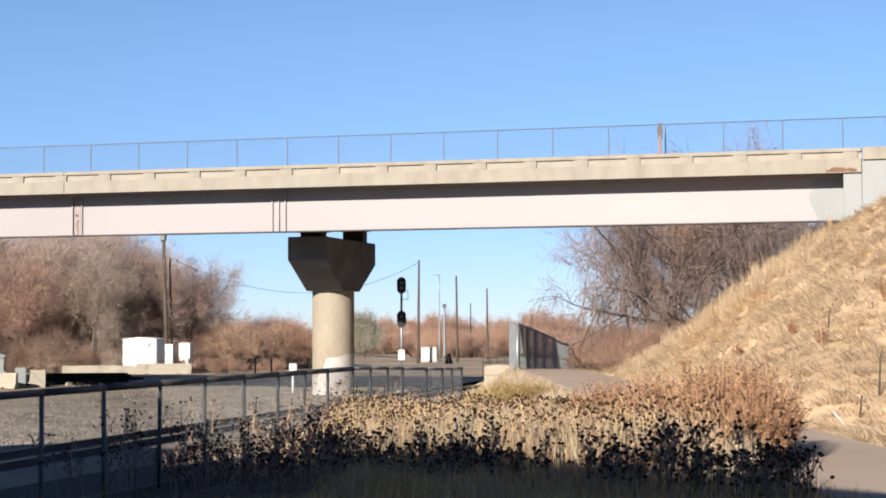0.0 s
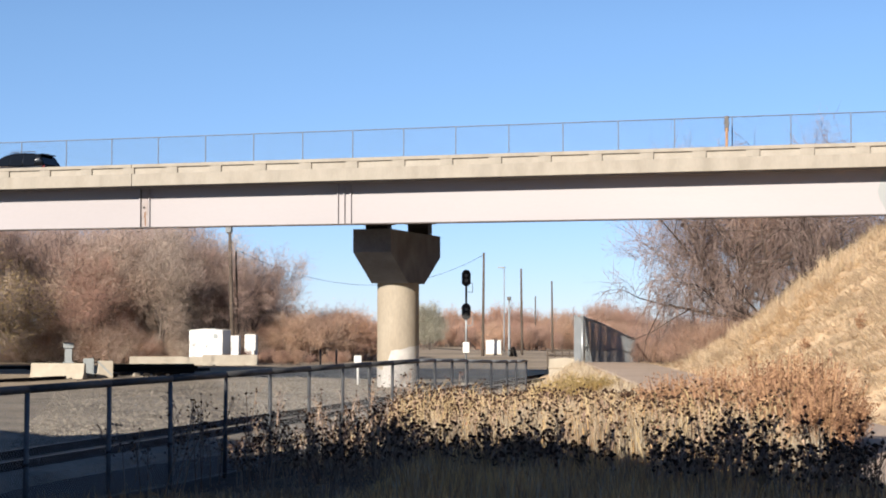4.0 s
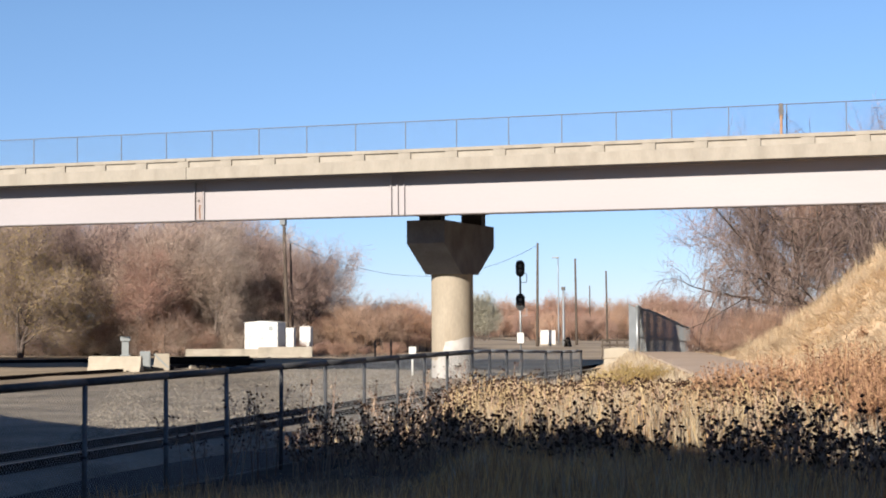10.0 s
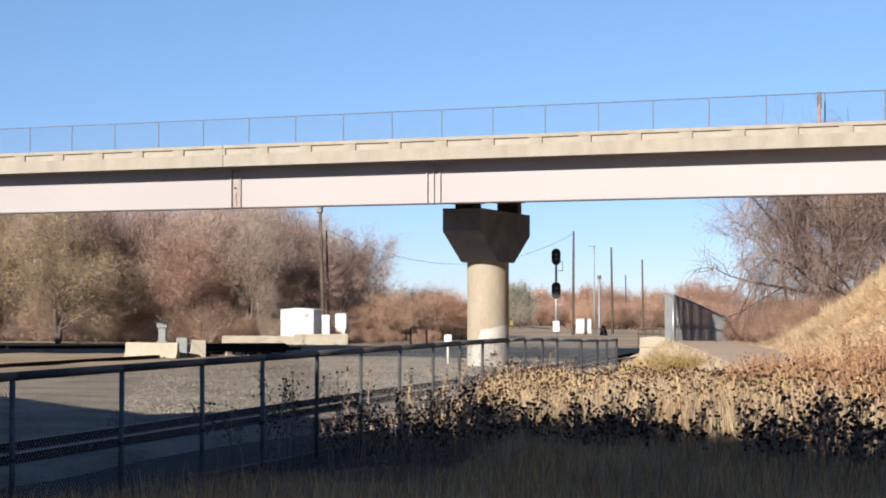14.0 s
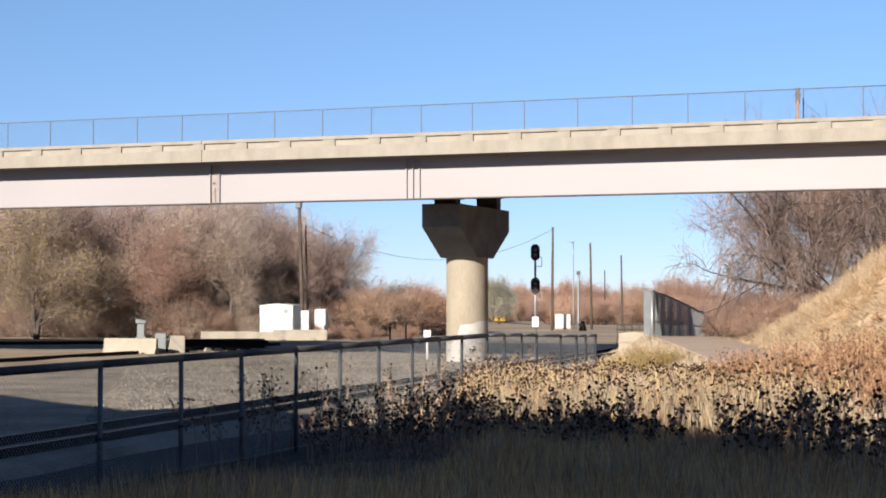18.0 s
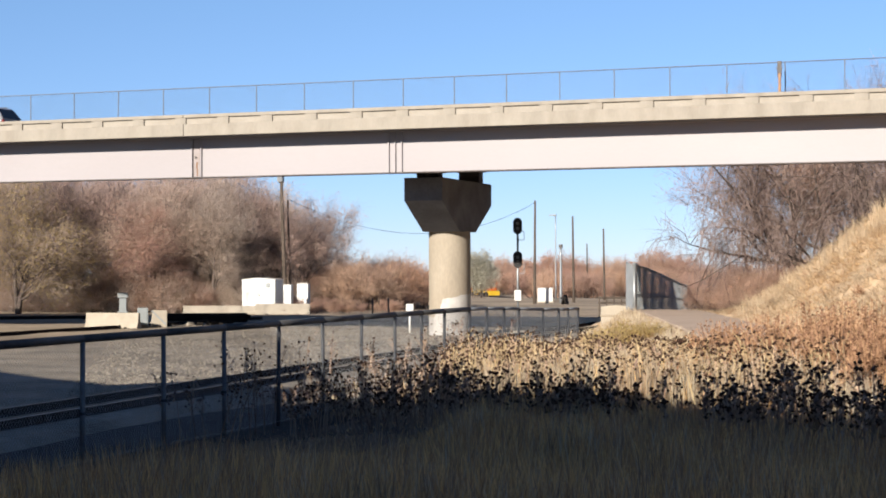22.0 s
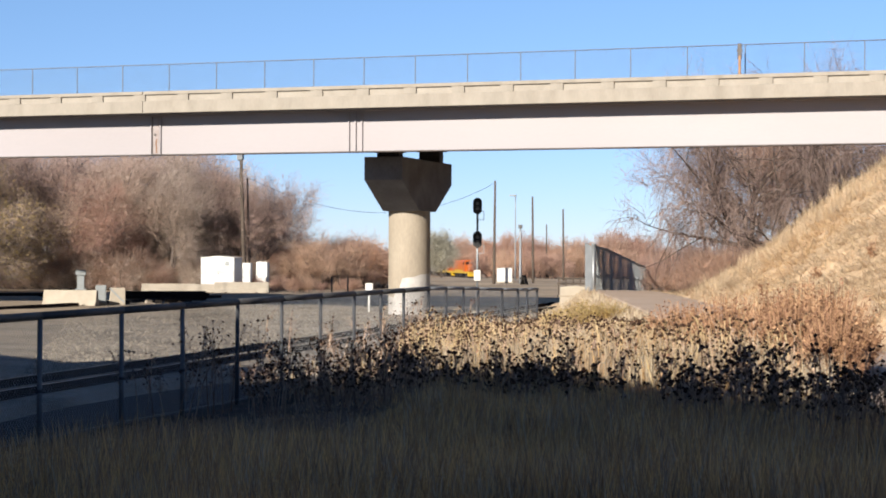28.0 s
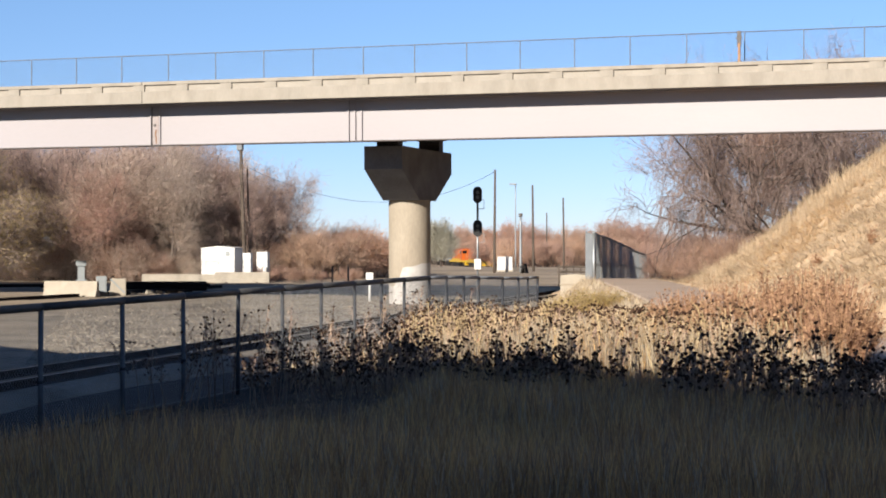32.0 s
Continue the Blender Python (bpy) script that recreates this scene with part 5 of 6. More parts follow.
def build_trees():
    rnd = random.Random(77)
    two = [(-0.22, 0.05, 1), (0.25, -0.1, 1)]
    bare = [woody("bare_tree", "tall bare brown tree at the edge of the woods", "tree", 100 + i, two if i % 2 else two + [(0.02, 0.3, 1)], 4.1, 0.21, 4, [(twig_brown, twig_grey, twig_red, twig_brown)[i], leaf_rust],
                  (9, 12, 9, 5)[i], 1.0, 0.0105, limb_bark, 0.04 if i != 2 else 0.2, 0.04, group="woods behind the yard", fan=(0.95, 0.85, 1.0, 0.8)[i]) for i in range(4)]
    size = [t["tall"] for t in bare]
    spots = []
    for row, (y0, n) in enumerate(((141, 15), (154, 12), (168, 10))):       # three staggered rows of the wood behind the yard
        for i in range(n):
            b = 41.5 - i * (41.5 - 24.7 + 0.3 * row) / (n - 1) + rnd.uniform(-0.35, 0.35)
            d = max(y0 + rnd.uniform(-4, 4), (122 + 10 * row) / math.cos(radians(b)))
            w = rnd.randrange(4) if i < n - 3 else 3
            z = rnd.uniform(10.4, 13.2) + 1.2 * row if i < n - 2 else 10.4 if i == n - 2 else 8.8
            spots.append((w, b, d, rnd.uniform(0, 360), rise(b, d, z) / size[w]))
    for w, b, d, z in ((1, 27.0, 138, 10.2), (0, 25.6, 141, 10.4), (3, 24.6, 143, 9.4), (2, 29.3, 139, 10.0)):      # nearer trees at the open end
        spots.append((w, b, d, 77 * b, rise(b, d, z) / size[w]))
    grove(bare, spots)
    # brush at the foot of the wood, in uneven clumps
    fan_out = [(math.cos(a) * 0.75, math.sin(a) * 0.75, 1) for a in (0.3, 1.4, 2.5, 3.6, 4.6, 5.6)] + [(0.05, 0.1, 1)]
    brush = [woody("thicket", "dense brown bare thicket at the foot of the woods", "bush", 300 + i, fan_out, 1.7, 0.05, 2, [(twig_brown, twig_red, twig_grey)[i], leaf_rust], 17, 0.95, 0.0095, limb_bark, (0.08, 0.2, 0.05)[i], 0.04,
                   group="thicket before the woods", foot=1.3) for i in range(3)]
    low = []
    for i in range(92):
        b = 41.5 - i * 0.182 + rnd.uniform(-0.2, 0.2)
        d = max(rnd.uniform(143, 148) if b < 28.0 else rnd.uniform(134, 141), 121 / math.cos(radians(b)))
        low.append((rnd.randrange(3), b, d, rnd.uniform(0, 360), rnd.uniform(0.3, 1.15)))
    for i in range(16):      # low brush behind the hut
        low.append((rnd.randrange(3), 28.6 - i * 0.25, rnd.uniform(137, 140), rnd.uniform(0, 360), rnd.uniform(0.4, 0.85)))
    for b, d, k in ((11.0, 121, 0.45), (10.5, 119, 0.6), (9.9, 117, 0.75), (9.3, 116, 0.7), (8.7, 117, 0.95), (8.1, 117, 0.85), (7.4, 118, 1.0), (10.2, 124, 0.9), (9.0, 124, 1.0)):
        low.append((1, b, d, 60 * b, 1.15 * k))
    grove(brush, low)
    olive = woody("olive_tree", "tree with sparse olive-yellow leaves at the wood's edge", "tree", 141, two, 3.9, 0.2, 4, [twig_grey, leaf_olive], 8, 0.9, 0.009, limb_bark, 1.9, 0.052, group="woods behind the yard")
    grove([olive], [(0, b, d, rz, rise(b, d, z) / olive["tall"]) for b, d, rz, z in ((33.6, 137, 30, 11.0), (35.9, 145, 140, 12.0), (32.3, 143, 240, 9.0))])
    # leafy autumn brush between the woods and the pier, and beyond it
    hedge = [woody("autumn_thicket", "rounded thicket with rust and golden autumn leaves", "bush", 320 + i, fan_out, 1.9, 0.05, 2, [twig_red, (leaf_rust, leaf_gold, leaf_tan)[i]], 16, 0.75, 0.010, limb_bark, 1.0, 0.04,
                   group="autumn brush", foot=1.2) for i in range(3)]
    tall = [t["tall"] + 0.3 for t in hedge]
    low = []
    for i in range(30):
        b = 25.9 - i * 0.195 + rnd.uniform(-0.1, 0.1)
        d = rnd.uniform(140, 158)
        w = rnd.choice((0, 1, 1, 2))
        z = (1.9 + 1.75 * smooth_step(25.4, 23.0, b)) * rnd.uniform(0.72, 1.05)
        low.append((w, b, d, rnd.uniform(0, 360), rise(b, d, z) / tall[w]))
    for i in range(12):        # golden tufts before them
        b, d = 25.2 - i * 0.36, rnd.uniform(129, 134)
        low.append((1, b, d, rnd.uniform(0, 360), rnd.uniform(0.16, 0.34)))
    for i in range(46):        # the far line that closes the view
        b = 20.6 - i * 0.25 + rnd.uniform(-0.1, 0.1)
        d = rnd.uniform(488, 510) if 16.4 < b else rnd.uniform(218, 246)
        w = rnd.choice((0, 0, 2, 1))
        z = 2.0 + d * (rnd.uniform(-0.003, 0.006) if b < 17.7 else rnd.uniform(-0.001, 0.003))
        low.append((w, b, d, rnd.uniform(0, 360), rise(b, d, z) / tall[w]))
    grove(hedge, low)
    rust = [woody("autumn_tree", "distant tree with rust-brown autumn leaves", "tree", 160 + i, two, 3.0, 0.14, 3, [twig_red, (leaf_rust, leaf_tan)[i]], 24, 0.9, 0.014, limb_bark, 1.3, 0.065, group="distant autumn trees", fan=1.05) for i in range(2)]
    tall = [t["tall"] + 0.4 for t in rust]
    far = []
    for b, px in ((17.65, 26), (17.4, 31), (17.2, 34), (16.7, 27), (16.2, 38), (15.8, 31), (15.4, 40), (15.0, 36), (14.6, 30), (14.1, 24), (19.7, 10), (20.2, 16)):
        d = rnd.uniform(505, 540) if b > 16.4 else rnd.uniform(250, 275)
        w = rnd.randrange(2)
        far.append((w, b, d, rnd.uniform(0, 360), rise(b, d, 2.0 + px * d / 3031) / tall[w]))
    for b, px in ((13.6, 28), (13.2, 41), (12.8, 46), (12.4, 46), (12.0, 40), (11.6, 30), (11.1, 20), (10.5, 18), (9.9, 15), (9.3, 16)):
        d = 290 + rnd.uniform(-12, 12)
        w = 1
        far.append((w, b, d, rnd.uniform(0, 360), rise(b, d, 2.0 + px * d / 3031) / tall[w]))
    grove(rust, far)
    pale = woody("pale_tree", "distant pale grey-green willow", "tree", 180, [(-0.2, 0, 1), (0.2, 0.1, 1), (0.02, -0.2, 1)], 2.6, 0.07, 2, [leaf_grey, leaf_grey], 26, 0.9, 0.02, limb_bark, 1.4, 0.07, fan=0.45, foot=0.5)
    grove([pale], [(0, b, 232, 90 * b, rise(b, 232, 2.0 + 232 * px / 3031) / (pale["tall"] + 0.4)) for b, px in ((18.55, 40), (18.35, 24), (18.7, 16))])
    # old willows behind the road bank, leaning and hanging
    lean = [(-0.36, -0.1, 1), (-0.62, -0.2, 1.0), (0.3, 0.2, 1)]
    willow = [woody("willow", "large bare willow with hanging twigs behind the bank", "tree", 194 + i, lean if i == 0 else [(-0.3, 0.1, 1), (0.4, -0.1, 1)], (5.4, 4.6)[i], (0.34, 0.26)[i], 3, [twig_dark, twig_dark], (13, 10)[i], 0.95, 0.0105, dark_bark, 0.0, 0.05,
                    lift=(0.07, 0.03, -0.06, -0.12), group="willows behind the bank", hang=(14, 9)[i], foot=0.7) for i in range(2)]
    grove(willow, [(0, 6.1, 124.0, 0, 17.5 / willow[0]["tall"]), (1, 5.1, 128.0, 20, 14.5 / willow[1]["tall"]), (1, 3.2, 127.0, 160, 14.0 / willow[1]["tall"])])

    slim = woody("slim_tree", "slim bare reddish tree behind the bridge road", "tree", 207, [(-0.1, 0, 1), (0.12, 0.1, 1)], 5.2, 0.12, 3, [twig_red, twig_red], 14, 0.8, 0.009, dark_bark, fan=0.55, group="willows behind the bank")
    grove([slim], [(0, b, 129.0, 80 * b, rise(b, 129.0, z) / slim["tall"]) for b, z in ((9.3, 16.4), (8.7, 16.9), (8.2, 16.2), (6.0, 16.8), (5.6, 17.2), (5.2, 16.6))])


build_trees()


# ---------------------------------------------------------------- the building behind the camera, known by its shade
def build_back_building():
    b = thing("building", "plain tall building behind the viewpoint, casting the shade", "building", at=(-8.8, 1.5, 0), rz=math.degrees(math.atan2(0.574, -0.82)))
    # out of view; height set so that its shade ends where wanted
    part("wall", Geo().box(-45, 70, 0, 14, -1.3, 9.23), wall_paint, b)
    # unseen block, added to push the shade's edge further out over the yard
    part("stair_head", Geo().box(16.5, 24.0, 0.02, 8, 9.43, 10.57), wall_paint, b)
    part("roof", Geo().box(-45.2, 70.2, -0.0, 14.2, 9.23, 9.43), concrete, b)


build_back_building()


# ---------------------------------------------------------------- vehicles on the bridge
car_glass = material("car_glass", (0.010, 0.013, 0.019), 0.1, var=0.0, scale=2, bump=0, spec=0.2)
rubber = material("rubber", (0.02, 0.02, 0.021), 0.85, var=0.2, scale=9)
rim_metal = material("rim_metal", (0.45, 0.45, 0.46), 0.3, metal=0.9, var=0.1, bump=0)
tail_red = material("tail_red", (0.32, 0.015, 0.012), 0.25, var=0.1, bump=0)
head_clear = material("head_clear", (0.7, 0.7, 0.68), 0.15, var=0.05, bump=0)


def car_paint(name, base, metal=0.3):
    m = material(name, base, 0.22, metal=metal, var=0.05, scale=1.5, bump=0)
    m.node_tree.nodes["Principled BSDF"].inputs["Coat Weight"].default_value = 0.6
    return m


paint_black = car_paint("paint_black", (0.012, 0.014, 0.018))
paint_red = car_paint("paint_red", (0.085, 0.006, 0.011))
paint_white = car_paint("paint_white", (0.80, 0.80, 0.80), 0.0)
paint_silver = car_paint("paint_silver", (0.62, 0.63, 0.66), 0.25)


def loft(rings):
    """Skin through rings of equal count, closed at both ends."""
    g = Geo()
    n = len(rings[0])
    g.add([p for r in rings for p in r], [(j * n + i, j * n + (i + 1) % n, (j + 1) * n + (i + 1) % n, (j + 1) * n + i) for j in range(len(rings) - 1) for i in range(n)] + [tuple(range(n - 1, -1, -1)), tuple((len(rings) - 1) * n + i for i in range(n))], True)
    return g


def make_car(name, label, paint, length, width, belt, height, roof, glass, rails=False, spoiler=False, hood=0.2):
    """A car that heads along -x. roof: the greenhouse's outline in (x, z) from the windscreen's foot over the roof to the tail;
    glass: the side windows as spans of x along it."""
    c = thing(name, label, "car", group="cars on the bridge")
    h = length / 2
    w = width / 2
    # lower body: rings across the width, rounded at the sides
    prof = [(-h + 0.05, 0.32), (-h, 0.5), (-h + 0.04, 0.66), (-h + 0.3, belt - hood), (roof[0][0], belt - 0.05), (roof[-1][0], belt + 0.02), (h - 0.12, belt - 0.06), (h, belt - 0.3), (h - 0.02, 0.42), (h - 0.1, 0.3), (0, 0.24)]
    rings = []
    for y, kx, dz in ((-w, 0.97, 0.06), (-w * 0.97, 0.985, 0.02), (-w * 0.7, 1.0, 0.0), (w * 0.7, 1.0, 0.0), (w * 0.97, 0.985, 0.02), (w, 0.97, 0.06)):
        rings.append([(x * kx, y, z - (dz if z > 0.5 else -dz)) for x, z in prof])
    part("body", loft(rings), paint, c, bevel=0.01)
    # cabin, drawn in towards the roof
    def inset(z):
        return w * (0.95 - 0.2 * (z - belt) / (height - belt))
    rings = []
    for s in (-1, -0.93, -0.6, 0.6, 0.93, 1):
        k = 1.0 if abs(s) < 0.9 else 0.985 if abs(s) < 0.97 else 0.955
        rings.append([(x * k, s * inset(z) if abs(s) > 0.9 else s * inset(z), belt - 0.02 + (z - belt + 0.02) * (1 if abs(s) < 0.97 else 0.965)) for x, z in roof])
    part("cabin", loft(rings), paint, c)

    def top_at(x):
        for (xa, za), (xb, zb) in zip(roof, roof[1:]):
            if xa <= x <= xb:
                return za + (zb - za) * (x - xa) / max(1e-6, xb - xa)
        return belt
    for s in (-1, 1):
        for x0, x1 in glass:
            n = 6
            lo, hi = [], []
            for i in range(n + 1):
                x = x0 + (x1 - x0) * i / n
                zt = max(belt + 0.06, top_at(x) - 0.07)
                zb = belt + 0.03
                lo.append((x * 0.97, s * (inset(zb) + 0.006), zb))
                hi.append((x * 0.97, s * (inset(zt) + 0.006), zt))
            v = lo + hi
            part("side_window", Geo().add(v, [(i, i + 1, n + 2 + i, n + 1 + i) for i in range(n)]), car_glass, c, "dark side window")
    for (xa, za), (xb, zb), nm in ((roof[0], roof[1], "windscreen"), (roof[-2], roof[-1], "rear_window")):
        a, b = 0.12, 0.9
        pa, pb = Vector((xa + (xb - xa) * a, 0, za + (zb - za) * a)), Vector((xa + (xb - xa) * b, 0, za + (zb - za) * b))
        nrm = Vector((-(zb - za), 0, xb - xa)).normalized() * 0.012
        ya, yb = inset(max(pa.z, belt)) * 0.9, inset(max(pb.z, belt)) * 0.9
        part(nm, Geo().add([tuple(pa + nrm + Vector((0, -ya, 0))), tuple(pa + nrm + Vector((0, ya, 0))), tuple(pb + nrm + Vector((0, yb, 0))), tuple(pb + nrm + Vector((0, -yb, 0)))], [(0, 1, 2, 3)]), car_glass, c)
    for x in (-h + 0.85, h - 0.9):
        for s in (-1, 1):
            wh = part("wheel", Geo().tube((x, s * (w - 0.2), 0.33), (x, s * (w + 0.01), 0.33), 0.33, n=24), rubber, c, "black tyre", bevel=0.02)
            part("rim", Geo().tube((x, s * (w + 0.005), 0.33), (x, s * (w + 0.02), 0.33), 0.2, n=16), rim_metal, wh, "metal rim")
    for s in (-1, 1):
        part("headlight", Geo().box(-h + 0.03, -h + 0.3, s * w * 0.72 - 0.18, s * w * 0.72 + 0.18, 0.6, 0.74), head_clear, c, bevel=0.03)
        part("tail_light", Geo().box(h - 0.16, h - 0.01, s * w * 0.84 - 0.09, s * w * 0.84 + 0.09, belt - 0.22, belt + 0.0), tail_red, c, "red tail light", bevel=0.02)
        part("mirror", Geo().box(roof[0][0] + 0.35, roof[0][0] + 0.5, s * (w + 0.02) - 0.1, s * (w + 0.02) + 0.1, belt + 0.02, belt + 0.17), paint, c, bevel=0.03)
        if rails:
            x0, x1 = roof[1][0] + 0.25, roof[-2][0] - 0.2
            part("roof_rail", Geo().rod([(x0, s * w * 0.68, height - 0.02), (x0 + 0.12, s * w * 0.68, height + 0.05), (x1 - 0.12, s * w * 0.68, height + 0.05), (x1, s * w * 0.68, height - 0.03)], [0.02] * 4, 6), steel_dark, c)
    if spoiler:
        part("spoiler", Geo().box(roof[-2][0] - 0.1, roof[-2][0] + 0.16, -w * 0.66, w * 0.66, roof[-2][1] - 0.01, roof[-2][1] + 0.05), paint, c, bevel=0.02)
    return c


LANE_Y = 75.6
black_suv = make_car("black_car", "black sport utility car driving over the bridge", paint_black, 4.7, 1.88, 1.02, 1.70,
                     [(-0.95, 1.02), (-0.05, 1.57), (0.5, 1.70), (1.5, 1.68), (1.95, 1.60), (2.3, 1.04)], [(-0.55, 0.3), (0.36, 1.06), (1.14, 1.82)], rails=True, spoiler=True)
white_coupe = make_car("white_car", "white sporty two-door car driving over the bridge", paint_white, 4.95, 1.88, 0.98, 1.52,
                       [(-1.45, 0.98), (-0.3, 1.44), (0.4, 1.52), (1.0, 1.48), (1.9, 1.22), (2.35, 1.04)], [(-1.0, 0.16), (0.22, 1.25)])
red_suv = make_car("dark_red_car", "dark red sport utility car driving over the bridge", paint_red, 4.6, 1.85, 1.05, 1.74,
                   [(-0.95, 1.05), (-0.15, 1.61), (0.35, 1.74), (1.65, 1.73), (1.86, 1.68), (2.25, 1.06)], [(-0.6, 0.2), (0.32, 0.98), (1.12, 1.68)], rails=True)
white_sedan = make_car("white_car", "white low saloon car with a tail fin driving over the bridge", paint_white, 4.65, 1.82, 0.93, 1.43,
                       [(-1.4, 0.93), (-0.38, 1.38), (0.3, 1.44), (1.0, 1.42), (2.1, 1.04)], [(-1.0, 0.2), (0.26, 1.15)], spoiler=True)
silver_van = make_car("silver_van", "silver minivan with dark windows driving over the bridge", paint_silver, 5.05, 1.98, 1.04, 1.76,
                      [(-1.15, 1.04), (-0.3, 1.60), (0.3, 1.75), (1.75, 1.76), (1.95, 1.72), (2.48, 1.06)], [(-0.8, 0.16), (0.16, 1.0), (1.0, 1.74)], rails=True, hood=0.36)


# ---------------------------------------------------------------- the far goods train
loco_orange = material("loco_orange", (0.72, 0.16, 0.02), 0.4, var=0.12, scale=1.0, bump=0.02)
loco_yellow = material("loco_yellow", (0.80, 0.50, 0.03), 0.4, var=0.1, scale=1.0, bump=0.02)
hopper_grey = material("hopper_grey", (0.34, 0.36, 0.38), 0.6, var=0.15, scale=0.6, bump=0.03)
hopper_dark = material("hopper_dark", (0.09, 0.08, 0.08), 0.7, var=0.2, scale=0.6, bump=0.03)


def bogies(t, xs):
    for x in xs:
        b = part("bogie", Geo().box(x - 1.5, x + 1.5, -1.05, 1.05, 0.45, 0.85), black_paint, t, "black wheel bogie", bevel=0.05)
        for dx in (-1.0, 1.0):
            for s in (-1, 1):
                part("wheel", Geo().tube((x + dx, s * 0.70, 0.48), (x + dx, s * 0.83, 0.48), 0.48, n=16), steel_dark, b)


def build_loco():
    """A road switcher that heads along +x from its origin at the front."""
    t = thing("locomotive", "orange and yellow diesel locomotive far along the tracks", "locomotive")
    part("frame", Geo().box(-17.4, 0, -1.5, 1.5, 0.95, 1.45), loco_yellow, t, "yellow side sill", bevel=0.03)
    part("long_hood", Geo().box(-16.6, -5.2, -0.95, 0.95, 1.452, 4.05), loco_orange, t, "orange engine hood", bevel=0.12)
    part("hood_stripe", Geo().box(-16.4, -5.3, -0.965, 0.965, 1.455, 1.85), loco_yellow, t, "yellow band along the hood")
    cab = part("cab", Geo().prism([(-1.5, 1.452), (1.5, 1.452), (1.5, 3.9), (1.0, 4.4), (-1.0, 4.4), (-1.5, 3.9)], -5.2, -3.0, axis="x"), loco_orange, t, "orange cab")
    for y0, y1 in ((-1.25, -0.25), (0.25, 1.25)):
        part("cab_window", Geo().box(-3.0, -2.98, y0, y1, 3.2, 3.85), car_glass, cab)
    for s in (-1, 1):
        part("side_window", Geo().box(-4.9, -3.4, s * 1.5 - 0.012, s * 1.5 + 0.012, 3.1, 3.8), car_glass, cab)
    part("nose", Geo().box(-2.978, -0.9, -0.9, 0.9, 1.452, 3.05), loco_orange, t, "orange short nose", bevel=0.15)
    part("pilot", Geo().prism([(-1.45, 0.25), (1.45, 0.25), (1.5, 1.0), (-1.5, 1.0)], -0.35, 0.05, axis="x"), loco_yellow, t, "yellow front plate")
    part("fuel_tank", Geo().box(-11.0, -7.0, -1.2, 1.2, 0.35, 0.95), black_paint, t, bevel=0.1)
    for x in (-15.0, -12.6, -9.0):
        part("fan", Geo().tube((x, 0, 4.05), (x, 0, 4.25), 0.55, n=18), loco_orange, t)
    for s in (-1, 1):
        part("handrail", Geo().rod([(-16.8, s * 1.42, 1.45), (-16.8, s * 1.42, 2.45), (-5.4, s * 1.42, 2.45), (-5.4, s * 1.42, 1.45)], [0.03] * 4, 5), loco_yellow, t, "yellow handrail")
    part("front_lamp", Geo().box(-0.905, -0.88, -0.3, 0.3, 2.55, 2.8), head_clear, t)
    bogies(t, (-14.2, -3.4))
    return t


def build_wagon(mat, label):
    t = thing("hopper_wagon", label, "railway wagon", group="wagons of the goods train")
    part("body", Geo().prism([(-1.2, 1.1), (1.2, 1.1), (1.52, 1.9), (1.52, 3.8), (1.0, 4.25), (-1.0, 4.25), (-1.52, 3.8), (-1.52, 1.9)], -15.6, -0.9, axis="x"), mat, t, bevel=0.05)
    part("underframe", Geo().box(-16.2, -0.3, -0.35, 0.35, 0.8, 1.1), black_paint, t)
    for i in range(9):
        x = -15.2 + i * 1.75
        for s in (-1, 1):
            part("side_rib", Geo().box(x - 0.05, x + 0.05, s * 1.56 - 0.045, s * 1.56 + 0.045, 1.9, 3.8), mat, t)
    part("roof_walk", Geo().box(-15.4, -1.1, -0.3, 0.3, 4.25, 4.33), galvanised, t)
    bogies(t, (-13.6, -2.9))
    return t


loco = build_loco()
wagons = [copy_thing(loco, pose(0, 0, 0)), build_wagon(hopper_grey, "grey covered hopper wagon behind the locomotives"), build_wagon(hopper_dark, "dark hopper wagon of the goods train"), None]
wagons[3] = copy_thing(wagons[1], pose(0, 0, 0))

TRAIN_WAY = Vector((23.7, -39.6, 0)).normalized()
TRAIN_TURN = math.degrees(math.atan2(TRAIN_WAY.y, TRAIN_WAY.x))
TRAIN_AT_32 = Vector((-119.0, 393.4, 0))
TRAIN_SPEED = 3.65
TRAIN_Z = -4.25


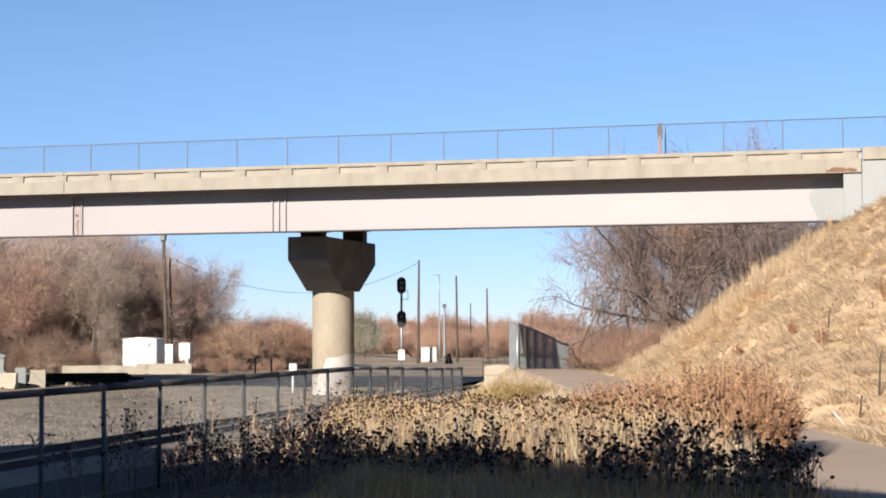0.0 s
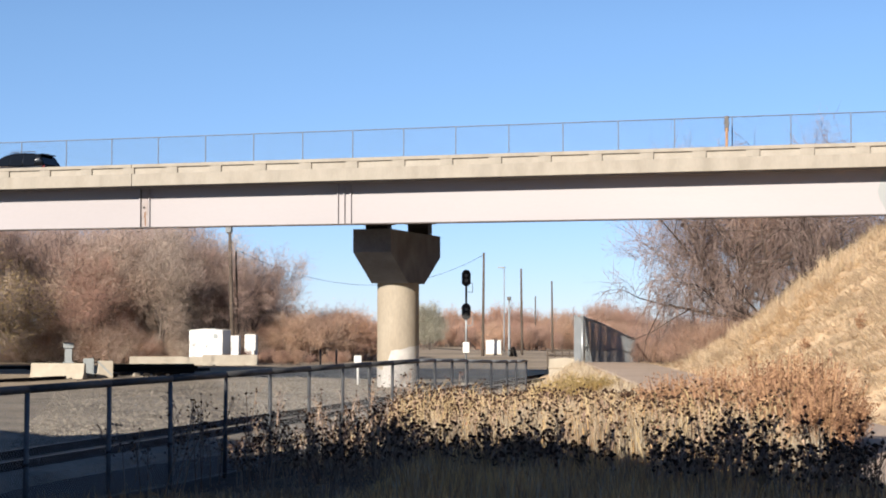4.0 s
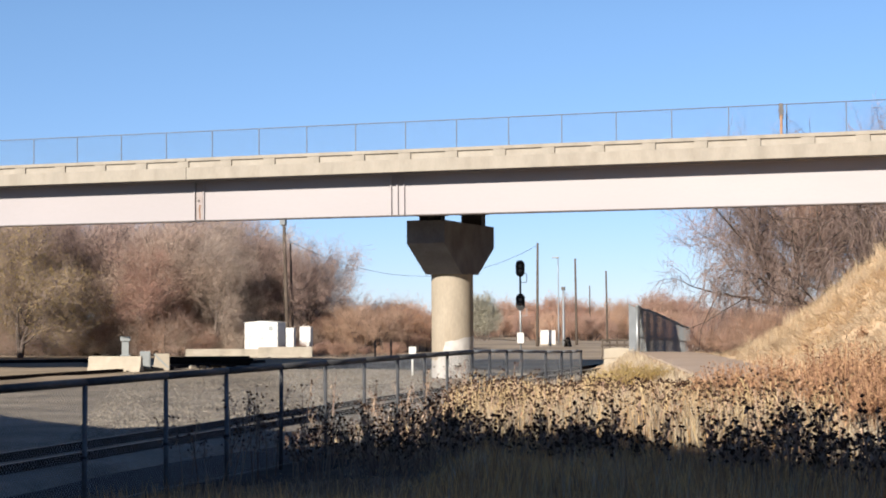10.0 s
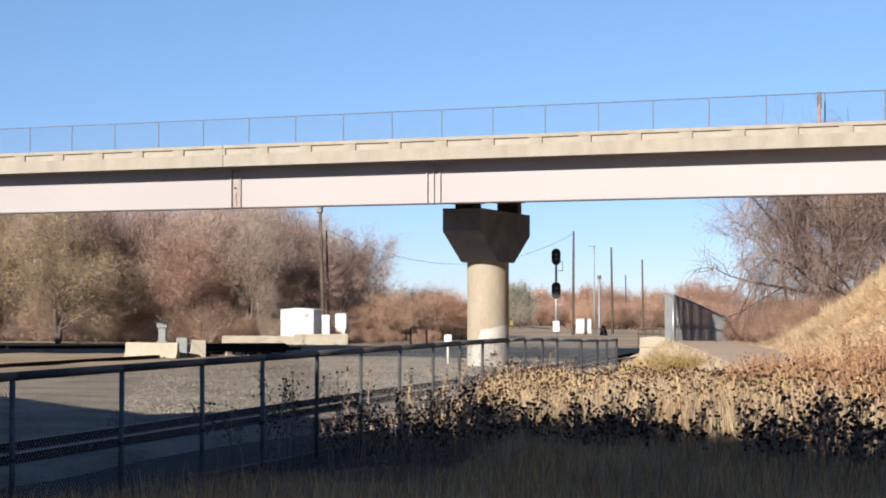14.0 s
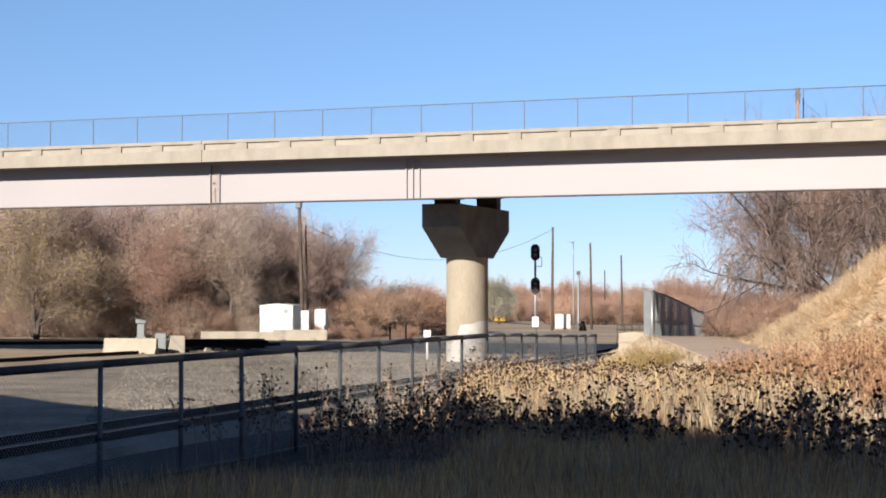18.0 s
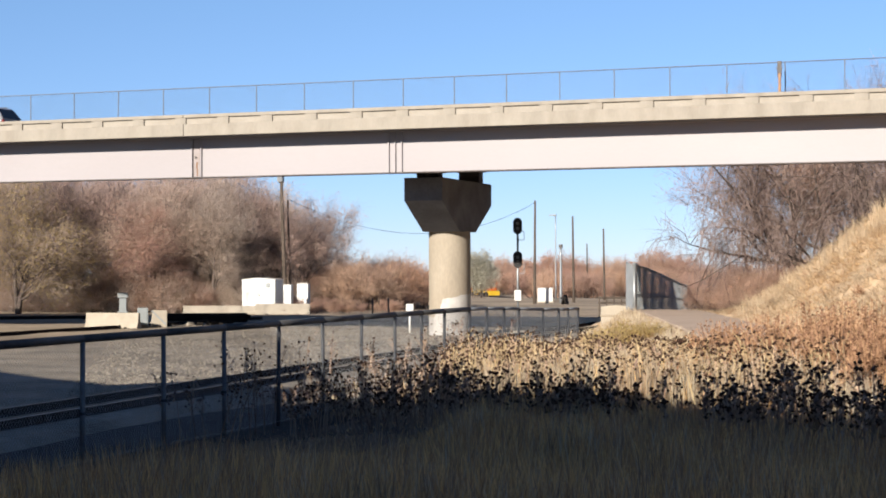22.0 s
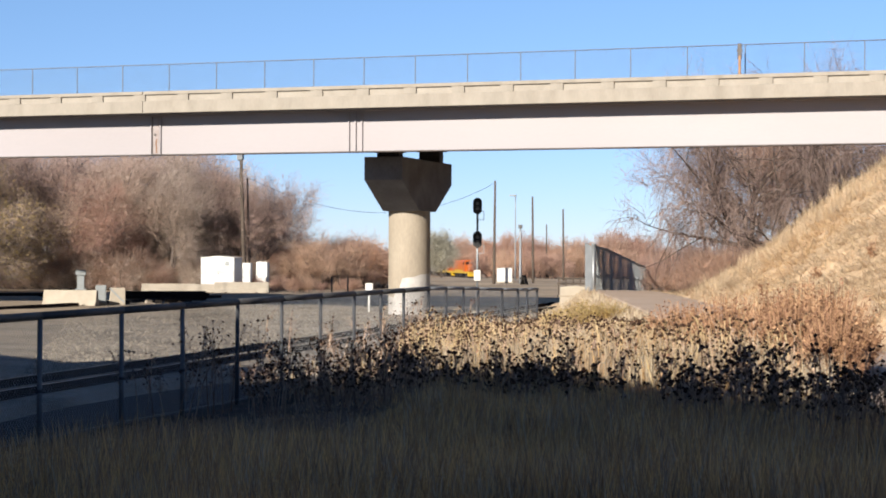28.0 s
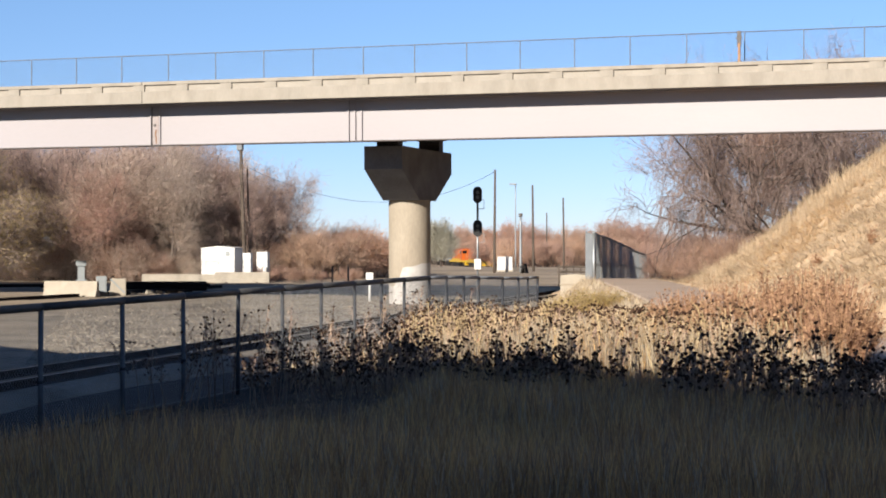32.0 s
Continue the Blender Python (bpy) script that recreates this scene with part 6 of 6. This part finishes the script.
def build_far_track():
    t = thing("railway_track", "distant railway track that carries the goods train", "railway track", group="tracks in the yard", kind="structure")
    a = TRAIN_AT_32 - TRAIN_WAY * 260
    for s in (-0.7525, 0.7525):
        g = Geo()
        side = Vector((-TRAIN_WAY.y, TRAIN_WAY.x, 0)) * s
        p, q = a + side, TRAIN_AT_32 + TRAIN_WAY * 60 + side
        g.rod([(p.x, p.y, TRAIN_Z - 0.07), (q.x, q.y, TRAIN_Z - 0.07)], [0.07, 0.07], 6)
        part("rail", g, rail_steel, t)
    m = Matrix.Translation((a + TRAIN_WAY * 160).to_tuple()) @ Matrix.Rotation(radians(TRAIN_TURN), 4, "Z")
    part("ballast_bed", Geo().add([tuple(m @ Vector(v)) for v in ((-160, -2.6, -4.9), (160, -2.6, -4.9), (160, 2.6, -4.9), (-160, 2.6, -4.9), (-160, -1.6, TRAIN_Z - 0.14), (160, -1.6, TRAIN_Z - 0.14), (160, 1.6, TRAIN_Z - 0.14), (-160, 1.6, TRAIN_Z - 0.14))], [(4, 5, 6, 7), (0, 1, 5, 4), (2, 3, 7, 6), (1, 2, 6, 5), (3, 0, 4, 7)]), ballast_stone, t)


build_far_track()


# ---------------------------------------------------------------- moving things
def drive(car, seen):
    """A car that crosses the bridge towards -x through places (seconds, x); it comes and goes at the speeds of its ends."""
    (ta, xa), (tb, xb), (tc, xc), (td, xd) = seen[0], seen[1], seen[-2], seen[-1]
    first = xa - (xb - xa) / (tb - ta) * ta
    last = xd + (xd - xc) / (td - tc) * (32.0 - td)
    walk(car, [(t, pose(x, LANE_Y, ROAD_Z)) for t, x in [(0.0, first)] + seen + [(32.0, last)]])


def motions():
    drive(black_suv, [(2.0, -4.1), (2.5, -14.5), (3.0, -25.25), (3.5, -36.4), (4.0, -47.4)])
    drive(white_coupe, [(4.0, -1.2), (4.5, -11.2), (5.5, -31.4)])
    drive(red_suv, [(6.5, -11.1), (7.0, -20.8), (7.5, -31.0), (8.0, -41.5), (8.5, -51.9)])
    drive(white_sedan, [(12.0, -21.7), (12.5, -35.4), (13.0, -49.2)])
    drive(silver_van, [(20.0, -8.6), (20.5, -19.7), (21.0, -30.55), (21.5, -41.6), (22.0, -53.0)])
    for k, vehicle in enumerate([loco] + wagons):
        rows = []
        for t in (0.0, 8.0, 16.0, 24.0, 32.0):
            p = TRAIN_AT_32 + TRAIN_WAY * (TRAIN_SPEED * (t - 32.0) - (0 if k == 0 else 18.0 + (0 if k == 1 else 18.2 + 16.6 * (k - 2))))
            rows.append((t, pose(p.x, p.y, TRAIN_Z, 0, 0, TRAIN_TURN)))
        walk(vehicle, rows)


build_ties()
motions()
